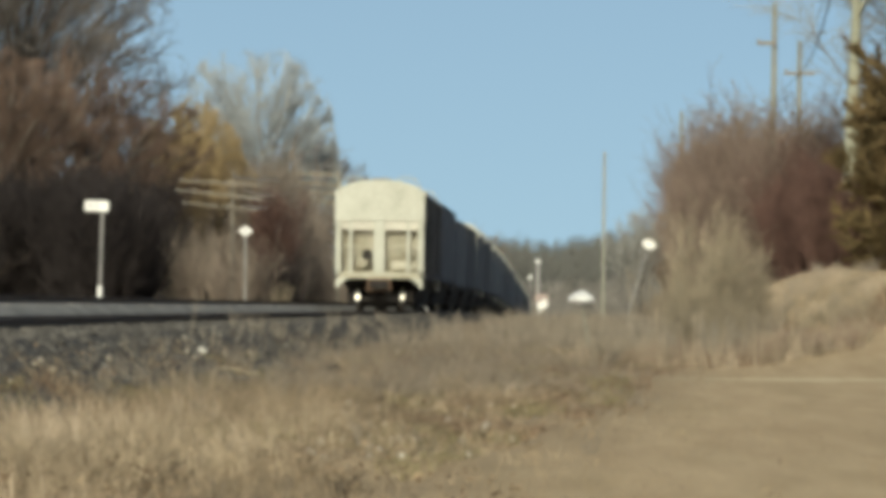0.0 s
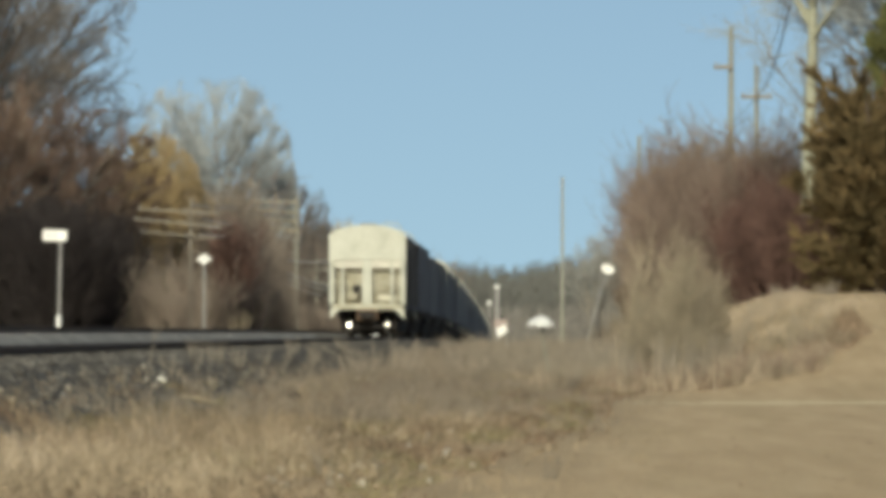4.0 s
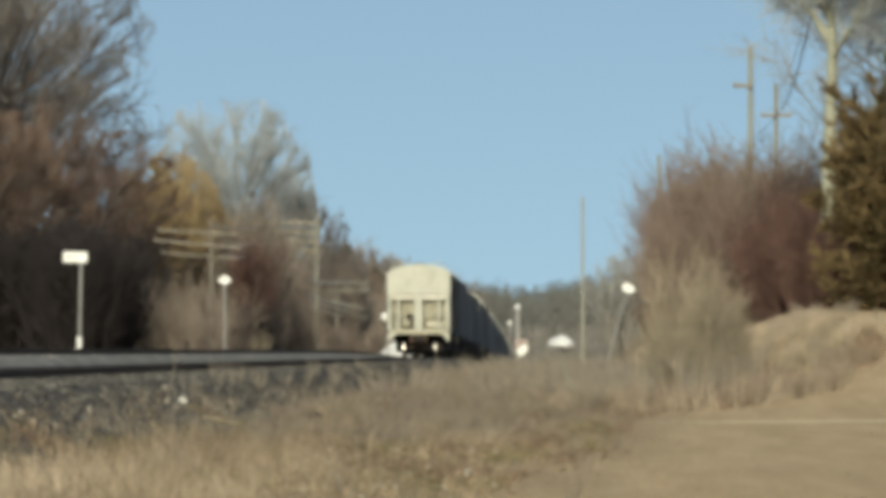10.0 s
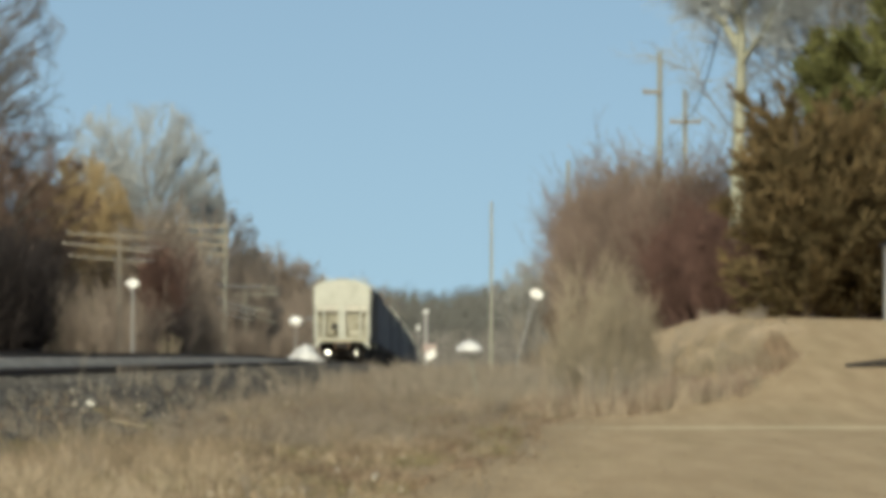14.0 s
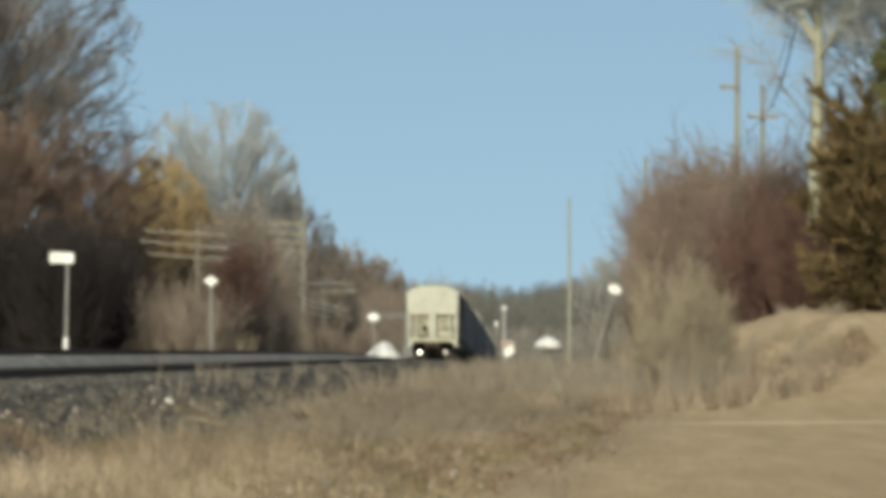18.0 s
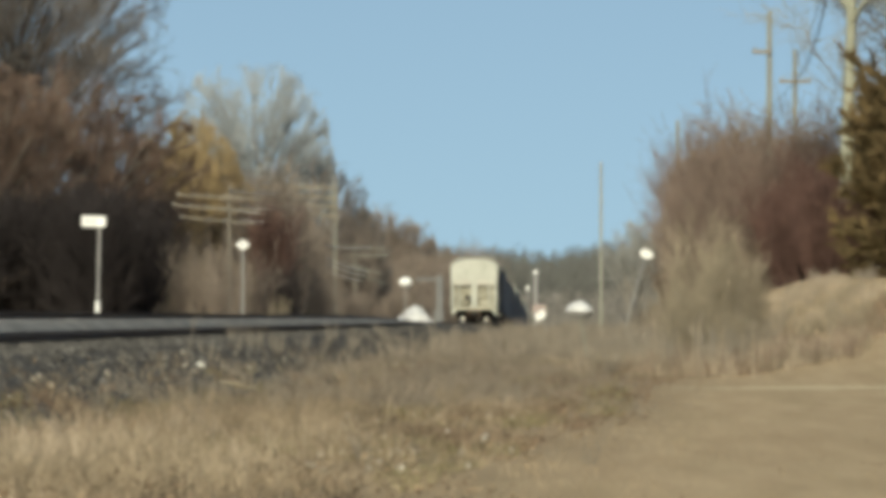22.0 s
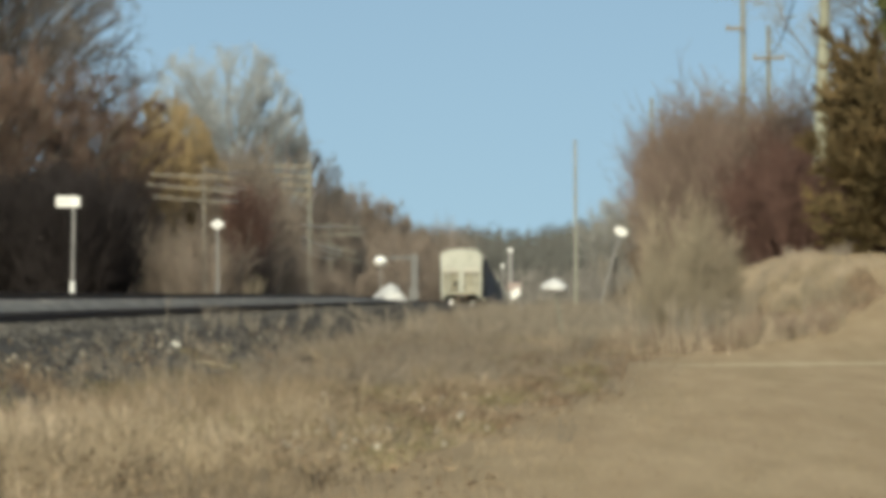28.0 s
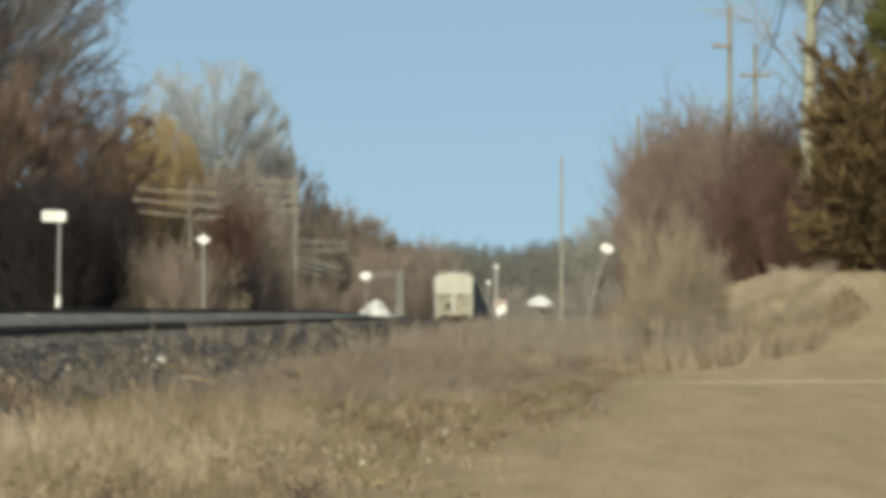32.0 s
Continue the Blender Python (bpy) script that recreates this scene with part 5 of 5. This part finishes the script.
def litter():
    """Pale stones and curled leaves strewn over the verge."""
    rng = np.random.RandomState(19)
    n = 330
    y = 24 * (80 / 24) ** rng.rand(n)
    x = -5.0 + 4.6 * rng.rand(n)
    z = np.array([surface_z(a, b) for a, b in zip(x, y)])
    octa = np.array([(1, 0, 0), (-1, 0, 0), (0, 1, 0), (0, -1, 0), (0, 0, 1), (0, 0, -1)], float)
    tri = np.array([(0, 2, 4), (2, 1, 4), (1, 3, 4), (3, 0, 4), (2, 0, 5), (1, 2, 5), (3, 1, 5), (0, 3, 5)])
    size = rng.uniform(0.01, 0.034, n)
    v = octa[None] * size[:, None, None] * rng.uniform(0.6, 1.3, (n, 6, 1)) + np.stack([x, y, z + 0.05], 1)[:, None, :]
    me = bpy.data.meshes.new("pale_stones")
    me.from_pydata(v.reshape(-1, 3).tolist(), [], (tri[None] + (np.arange(n) * 6)[:, None, None]).reshape(-1, 3).tolist())
    me.materials.append(M["pale_fleck"])
    tagged(new("pale_stones", me), "pale stones and bleached stems strewn over the verge", "stones", kind="stuff")


def weed_stalk(x, y, h, lean, seed):
    """One tall dead stalk with a few side shoots."""
    rng = random.Random(seed)
    s = thing("weed_stalk", pose(x, y, surface_z(x, y)), "single tall dead weed stalk on the verge", "weed", "tall weed stalks")
    seg, pts = limb_path(rng, Vector((0, 0, -0.05)), Vector((math.sin(radians(lean)), 0, math.cos(radians(lean)))), h, 0.013 if x > 1 else 0.005, 0.006 if x > 1 else 0.003, 6, 0.07, 0.02)
    put("stalk", tube("stalk", seg, "stalk" if x > 1 else "weed_grey", 5), s)
    shoots = []
    for k in range(9):
        p = pts[2 + k % 5]
        shoots.append((p[0], p[0] + side_way(rng, p[1], rng.uniform(0.4, 0.8)) * h * rng.uniform(0.08, 0.2), 0.005, 0.003))
    tagged(put("shoot", sticks("shoot", shoots, "weed_grey"), s), kind="stuff")


def tall_weeds():
    for i, (x, y, h, lean) in enumerate([(-3.85, 40, 1.05, 0), (-3.0, 47, 0.45, 4), (0.05, 66, 0.8, -3), (0.35, 68, 0.9, 3), (1.65, 64.5, 0.8, -4), (1.85, 64, 0.95, 2), (2.12, 64.5, 0.85, 5), (1.35, 65, 0.6, -6), (2.5, 65, 0.7, 3), (3.0, 65, 0.55, -8), (2.3, 64, 0.6, -3), (1.1, 65, 0.7, 4), (1.75, 64, 0.9, 0), (2.75, 64.6, 0.6, 6),
                                         (-1.9, 52, 0.4, -6), (-2.4, 58, 0.45, 5), (1.2, 66, 1.0, 0), (3.2, 68, 0.9, 6), (-4.2, 36, 0.4, 8), (-1.1, 44, 0.4, 0), (2.6, 62, 0.9, 0)]):
        weed_stalk(x, y, h, lean, 200 + i)


def stones():
    """Loose ballast on the shoulder, as one heap of small angular lumps."""
    rng = np.random.RandomState(9)
    n = 10000
    y = 20 * (150 / 20) ** rng.rand(n)
    u = rng.rand(n)
    x = MAIN_X + 1.0 + u * 2.5
    z = np.array([surface_z(a, b) for a, b in zip(x, y)])
    octa = np.array([(1, 0, 0), (-1, 0, 0), (0, 1, 0), (0, -1, 0), (0, 0, 1), (0, 0, -1)], float)
    tri = np.array([(0, 2, 4), (2, 1, 4), (1, 3, 4), (3, 0, 4), (2, 0, 5), (1, 2, 5), (3, 1, 5), (0, 3, 5)])
    size = rng.uniform(0.018, 0.042, n)
    v = octa[None] * size[:, None, None] * rng.uniform(0.6, 1.3, (n, 6, 1)) + rng.normal(0, 0.006, (n, 6, 3)) + np.stack([x, y, z], 1)[:, None, :]
    f = (tri[None] + (np.arange(n) * 6)[:, None, None]).reshape(-1, 3)
    me = bpy.data.meshes.new("loose_ballast")
    me.from_pydata(v.reshape(-1, 3).tolist(), [], f.tolist())
    me.materials.append(M["stone"])
    tagged(new("loose_ballast", me), "loose grey crushed stone on the track shoulder", "gravel", kind="stuff")


# ---- signs, poles and the crossing ----
def sign(m, name, label, post_h, outline, post_r=0.04, lean=0.0, turn=0.0, sleeve=0.0, bars=(), group="trackside signs"):
    s = thing(name, m, label, "sign", group)
    top = Vector((math.sin(radians(lean)) * post_h, 0, math.cos(radians(lean)) * post_h))
    part("post", rod((0, 0, -0.2), top, post_r, sides=8), "galv", s)
    if sleeve:
        part("post_sleeve", rod((0, -0.002, 0), top * sleeve, post_r * 1.5, sides=8), "white", s)
    panel = part("panel", plate(outline, -0.02 - post_r, -post_r, 0.006), "white", s, m=Matrix.Translation(top) @ pose(0, 0, 0, 0, lean, turn))
    for x0, x1, z0, z1 in bars:
        part("bar", box(x0, x1, -0.028 - post_r, -0.02 - post_r, z0, z1), "sign_grey", panel)
    return s


def utility_pole(x, y, top, r, material, label, arms=(), lean=0.0):
    """A pole with crossarms: (drop from the top, from x, to x, and where given its tilt in degrees, its depth and material)."""
    z = ground_z(x, y)
    p = thing("utility_pole", pose(x, y, z, 0, lean), label, "pole", "pole line")
    part("shaft", rod((0, 0, -0.3), (0, 0, top - z), r, r * 0.66, 12), material, p)
    for dz, x0, x1, *more in arms:
        tilt, deep, wood = more or (0.0, 0.1, "pole")
        arm = part("crossarm", box(x0, x1, -r - 0.10, -r, -deep / 2, deep / 2, 0.01), wood, p, m=pose(0, 0, top - z - dz, 0, tilt))
        k = 2 + int((x1 - x0) / 0.8)
        for i in range(k):
            xi = x0 + 0.06 + (x1 - x0 - 0.12) * i / (k - 1)
            part("insulator", rod((xi, -r - 0.05, deep / 2), (xi, -r - 0.05, deep / 2 + 0.09), 0.03, 0.02, 8), "galv", arm)
    return p


def wire(name, p, q, sag, r, material, label):
    """A sagging cable: one tube of six sides."""
    p, q = Vector(p), Vector(q)
    side = (q - p).cross(Vector((0, 0, 1))).normalized()
    verts, faces, n = [], [], 20
    for i in range(n + 1):
        k = i / n
        c = p.lerp(q, k) - Vector((0, 0, sag * 4 * k * (1 - k)))
        for a in range(6):
            verts.append(c + (side * math.cos(a * math.pi / 3) + Vector((0, 0, 1)) * math.sin(a * math.pi / 3)) * r)
    for i in range(n):
        faces += [(i * 6 + a, i * 6 + (a + 1) % 6, i * 6 + 6 + (a + 1) % 6, i * 6 + 6 + a) for a in range(6)]
    tagged(new(name, mesh(name, verts, faces, material, True)), label, "cable", "overhead lines")


def trackside():
    oct_plate = [(x - 0.12, z) for x, z in ((-0.38, -0.12), (-0.35, -0.15), (0.27, -0.15), (0.30, -0.12), (0.30, 0.12), (0.27, 0.15), (-0.35, 0.15), (-0.38, 0.12))]
    sign(pose(-13.6, 116.0, ground_z(-13.6, 116.0)), "trackside_sign", "white oblong sign on a thin steel post", 3.2, oct_plate, 0.045, 1.2, 0, 0.3, [(-0.42, -0.26, -0.05, 0.05), (-0.2, -0.1, -0.05, 0.05)])
    dia = [(-0.30, 0), (0, -0.21), (0.30, 0), (0, 0.21)]
    sign(pose(-13.0, 159.0, ground_z(-13.0, 159.0)), "trackside_sign", "small white diamond sign on a thin post", 3.31, dia, 0.05, 0.0, 0, 0, [(-0.1, 0.1, -0.05, 0.05)])
    sign(pose(1.5, 155.0, ground_z(1.5, 155.0)), "trackside_sign", "small white tilted sign on a leaning post", 3.36, [(0.25 * math.cos(a) + 0.07 * math.sin(a), 0.17 * math.sin(a) - 0.06 * math.cos(a)) for a in (math.pi * k / 8 for k in range(16))], 0.04, 17.0, 0)
    sign(pose(-0.95, 146.0, ground_z(-0.95, 146.0)), "trackside_sign", "small white box sign on a post leaning to the line", 1.0, [(-0.2, -0.17), (0.18, -0.12), (0.2, 0.16), (-0.18, 0.12)], 0.045, -27.0, 0)
    cap_marker(0.16, 80.0)
    # pole line on the lawn side
    utility_pole(1.23, 244, 9.4, 0.105, "pole_grey", "weathered timber utility pole beyond the thicket")
    utility_pole(4.1, 174, 8.5, 0.105, "pole_grey", "weathered timber utility pole in the thicket")
    utility_pole(5.4, 118, 8.96, 0.105, "pole_grey", "tall timber utility pole with a short bracket", [(1.17, -0.5, 0.05)])
    utility_pole(6.9, 133, 8.85, 0.10, "pole_grey", "slim timber pole with a crossarm", [(1.05, -0.5, 0.5)])
    for z, s in ((8.6, 0.9), (8.0, 1.1), (7.8, 0.7)):
        wire("overhead_wire", (6.9, 133, z), (6.2, 97.7, z + 1.8), s, 0.012, "dark_wire", "thin dark overhead wire between poles")
    wire("overhead_wire", (6.9, 133, 7.8), (4.1, 174, 7.6), 0.8, 0.012, "dark_wire", "thin dark overhead wire between poles")
    # old line poles on the wooded side, with thick pale cables
    utility_pole(-14.85, 250, 8.4, 0.115, "pole_grey", "pale timber line pole with four crossarms against the wood", [(0.3, -4.6, 0.1, 0.5, 0.1, "pole_pale"), (0.95, -2.6, 0.1, 4.0, 0.1, "pole_pale"), (1.5, -2.5, 0.1, 5.5, 0.1, "pole_pale"), (2.05, -2.6, 0.1, 7.0, 0.1, "pole_pale")])
    utility_pole(-15.3, 180, 6.0, 0.08, "bark_grey", "timber line pole with long crossarms before bare trees", [(0.55, -2.3, 1.2, 3.0, 0.06, "old_arm"), (1.08, -2.5, 1.3, 5.0, 0.065, "old_arm"), (1.6, -2.2, 1.1, 5.0, 0.06, "old_arm")])
    utility_pole(-17.8, 114, 5.7, 0.12, "pole", "timber line pole with three crossarms before dark brush", [(0.7, -1.5, 1.5, -2.0, 0.065, "pole_pale"), (1.3, -1.5, 1.5, -1.0, 0.065, "pole_pale"), (1.9, -1.5, 1.55, 0.0, 0.065, "pole_pale")])
    utility_pole(-15.8, 290, 5.5, 0.11, "pole_grey", "short timber line pole far along the cutting", [(0.35, -0.7, 2.1, 2.0, 0.09, "pole_grey"), (0.95, -0.9, 2.3, -2.0, 0.09, "pole_grey"), (1.7, -1.6, 1.9, 16.0, 0.09, "pole_grey"), (2.2, -1.2, 2.2, 18.0, 0.09, "pole_grey")])
    for i, (za, zb) in enumerate(((5.75, 8.1), (5.15, 7.5), (4.95, 6.95), (4.5, 6.4))):
        wire("line_cable", (-15.3 + 0.5 * (i % 2), 179.8, za), (-15.6 - 0.3 * i, 249.8, zb), 0.25 + 0.1 * ((i * 2) % 3), 0.034, "wire", "pale sagging line cable before the wood")
    for i, (za, zb) in enumerate(((4.6, 5.2), (3.85, 3.45), (3.5, 3.2), (3.15, 2.8))):
        wire("line_cable", (-15.4, 250.2, za), (-14.7 - 0.2 * i, 290, zb), 0.12, 0.055, "wire", "pale sagging line cable before the wood")


def heap(x, y, z, width, height, peak, label, seed, foot=0.0):
    """A lumpy mound with its foot in the ground."""
    h = thing("white_heap", pose(x, y, z), label, "heap", "heaps by the crossing")
    bm = bmesh.new()
    bmesh.ops.create_icosphere(bm, subdivisions=4, radius=1)
    for v in bm.verts:
        n = 1 + 0.22 * noise.noise(v.co * 2.2 + Vector((seed, 0, 0))) + 0.10 * noise.noise(v.co * 6)
        r = math.hypot(v.co.x, v.co.y)
        up = (1 - r) ** peak if v.co.z > 0 and r < 1 else 0
        if foot and v.co.z < 0:
            u, k = -v.co.z, (width / 2) * (1 - 0.5 * v.co.z) * n / max(r, 1e-3)
            v.co = Vector((v.co.x * k, v.co.y * k, -foot * u)) if r > 0.05 else Vector((0, 0, -foot))
        else:
            v.co = Vector((v.co.x * n * width / 2, v.co.y * n * width / 2, up * n * height if v.co.z > 0 else v.co.z * 0.4))
    part("mound", bm, "heap", h, smooth=True)
    return h


def cap_marker(x, y):
    """A small white hat-shaped cap on a leaning post in the weeds."""
    m = thing("cap_marker", pose(x, y, ground_z(x, y), 0, -10), "small white domed cap on a leaning post in the weeds", "marker")
    part("post", rod((0, 0, -0.25), (0, 0, 1.03), 0.024, 0.02, 8), "pole_grey", m)
    bm = bmesh.new()
    bmesh.ops.create_uvsphere(bm, u_segments=24, v_segments=14, radius=1)
    for v in bm.verts:
        n = 1 + 0.16 * noise.noise(v.co * 2.2 + Vector((5, 0, 0))) + 0.10 * noise.noise(v.co * 6)
        r = min(1.0, math.hypot(v.co.x, v.co.y))
        v.co = Vector((v.co.x * n * 0.26, v.co.y * n * 0.26, (1 - r) ** 0.42 * 0.205 * n if v.co.z > 0 else v.co.z * 0.04))
    part("cap", bm, "heap", m, m=pose(0, 0, 1.0, 0, 10), smooth=True)
    part("collar", rod((0, 0, 0.9), (0, 0, 0.99), 0.05, 0.05, 10), "galv", m)


def crossing():
    """What stands by the road across the line, far along it."""
    y = 400.0
    g = -2.2
    lamp = thing("yard_lamp", pose(-16.9, y, g), "white globe lamp on a thin post", "lamp")
    part("post", rod((0, 0, 0), (0, 0, 5.3), 0.09, 0.07, 10), "galv", lamp)
    bm = bmesh.new()
    bmesh.ops.create_uvsphere(bm, u_segments=16, v_segments=10, radius=0.62, matrix=Matrix.Translation((0, 0, 5.85)) @ Matrix.Diagonal((1.05, 1.05, 0.8, 1)))
    part("shade", bm, "lens", lamp, "white mushroom-shaped shade", smooth=True)
    heap(-16.1, y + 3, -0.2, 3.3, 1.75, 0.65, "pale pointed heap beside the crossing", 1, 2.2)
    mast = thing("crossing_signal", pose(-13.6, y, g), "grey crossing signal mast with a short arm", "signal", "crossing signals")
    part("mast", box(-0.33, 0.33, -0.2, 0.2, 0, 6.5, 0.05), "dull_steel", mast)
    part("arm", box(-2.4, -0.3, -0.1, 0.1, 6.0, 6.3, 0.03), "dull_steel", mast)
    part("case", box(-0.55, 0.4, -0.35, 0.3, 0.0, 3.2, 0.05), "dull_steel", mast)
    mast = thing("crossing_signal", pose(-4.3, y, g), "grey crossing signal mast with a faded red board", "signal", "crossing signals")
    part("mast", rod((0, 0, 0), (0, 0, 6.7), 0.22, 0.2, 10), "galv", mast)
    part("cap", rod((0, 0, 6.7), (0, 0, 7.0), 0.27, 0.2, 10), "white", mast)
    part("board", box(-0.3, 1.0, -0.35, -0.25, 2.9, 3.7, 0.02), "pink", mast)
    s = thing("marker_light", pose(-5.05, y, g), "small white light on a thin pole", "signal")
    part("pole", rod((0, 0, 0), (0, 0, 5.1), 0.06, sides=8), "galv", s)
    part("globe", rod((0, -0.05, 5.1), (0, -0.05, 5.5), 0.17, 0.13, 10), "lens", s)


def lawn_things():
    g = ground_z(9.4, 86)
    h = thing("garden_shed", pose(10.3, 87, g), "small white-sided shed at the edge of the lawn", "shed")
    part("wall", box(-1.45, 1.5, -1.5, 1.5, -0.3, 1.62, 0.02), "siding", h)
    part("roof", plate([(-1.6, 1.6), (0.0, 2.5), (1.65, 1.6)], -1.65, 1.65, 0.02), "shingle", h)
    for k in range(3):
        part("board_joint", box(-1.46, 1.51, -1.515, -1.5, 0.3 + k * 0.4, 0.315 + k * 0.4), "sign_grey", h)
    # no log lies here: a thin dark bar stands for a shadow
    l = thing("dark_log", pose(6.8, 70, ground_z(6.8, 70), 0, -4, 4), "dark tapered bar standing for a shadow on the lawn", "log")
    part("bark", rod((-0.45, 0, 0.04), (1.6, 0, 0.06), 0.05, 0.14, 10), "under", l)
    dark = thing("dark_rock", pose(-3.2, 54, ground_z(-3.2, 54), 0, 0, 20), "flat dark stone lying in the weedy verge", "rock")
    bm = bmesh.new()
    bmesh.ops.create_icosphere(bm, subdivisions=2, radius=0.13)
    for v in bm.verts:
        v.co *= 1 + 0.4 * noise.noise(v.co * 9 + Vector((3, 0, 0)))
        v.co.z = v.co.z * 0.5 + 0.08
    part("stone", bm, "under", dark)
    twig = thing("fallen_branch", pose(-4.3, 50.6, surface_z(-4.3, 50.6) + 0.03, 0, 7, 12), "pale bare branch fallen on the verge beside a rock", "branch")
    bm = rod((-0.3, 0, 0.03), (0.05, 0, 0.02), 0.012, 0.015, 7)
    rod((0.05, 0, 0.02), (0.34, 0.03, 0.0), 0.015, 0.008, 7, bm)
    rod((0.0, 0, 0.02), (0.16, -0.1, 0.07), 0.008, 0.004, 6, bm)
    part("wood", bm, "pole_pale", twig)
    rock = thing("white_rock", pose(-4.7, 51, surface_z(-4.7, 51) - 0.01), "pale limestone rock on the weedy verge", "rock")
    bm = bmesh.new()
    bmesh.ops.create_icosphere(bm, subdivisions=2, radius=0.066)
    for v in bm.verts:
        v.co *= 1 + 0.5 * noise.noise(v.co * 12)
        v.co.z = v.co.z * 0.75 + 0.05
    part("stone", bm, "roof_pale", rock)


ground_sheet()
MAIN = railway(MAIN_X, 0.0, "straight railway line on dark ballast, rails rusty", "ballast", 2.0)
SIDING = railway(SIDE_X, SIDE_UP, "second railway line on pale ballast beyond the first", "pale_ballast", 2.2, 0.045)
trackside()
crossing()
lawn_things()
woods()
far_woods()
verge()
bank_cover()
stones()
far_verge()
track_stones()
grass_tufts()
dead_leaves()
litter()
tall_weeds()


def sleepers():
    me = bm_mesh("sleeper", box(-1.3, 1.3, -0.11, 0.11, -0.33, -0.175, 0.012), "tie")
    for top, x0, lift in ((MAIN, MAIN_X, 0.0), (SIDING, SIDE_X, SIDE_UP)):
        for i in range(280):
            y = 38 + i * 0.6
            put("sleeper", me, top, pose(x0 + random.uniform(-0.03, 0.03), y, track_z(y) + lift, 0, 0, random.uniform(-0.6, 0.6)))


def shoulder_stones():
    """The lumps of ballast one can pick out along the near shoulder."""
    rng = random.Random(51)
    shapes = []
    for k in range(6):
        bm = bmesh.new()
        bmesh.ops.create_icosphere(bm, subdivisions=1, radius=1)
        for v in bm.verts:
            v.co *= 1 + rng.uniform(-0.28, 0.2)
        shapes.append(bm_mesh("ballast_stone", bm, "shoulder_stone"))
    for i in range(290):
        y = 40 * (75 / 40) ** rng.random()
        x = MAIN_X + 1.9 + 1.5 * rng.random()
        s = rng.uniform(0.03, 0.06)
        put("ballast_stone", shapes[i % 6], MAIN, Matrix.Translation((x, y, surface_z(x, y) + s * 0.35)) @ Matrix.Rotation(rng.uniform(0, 6.28), 4, "Z") @ Matrix.Diagonal((s, s * 0.9, s * 0.7, 1)))


sleepers()
shoulder_stones()
motions()
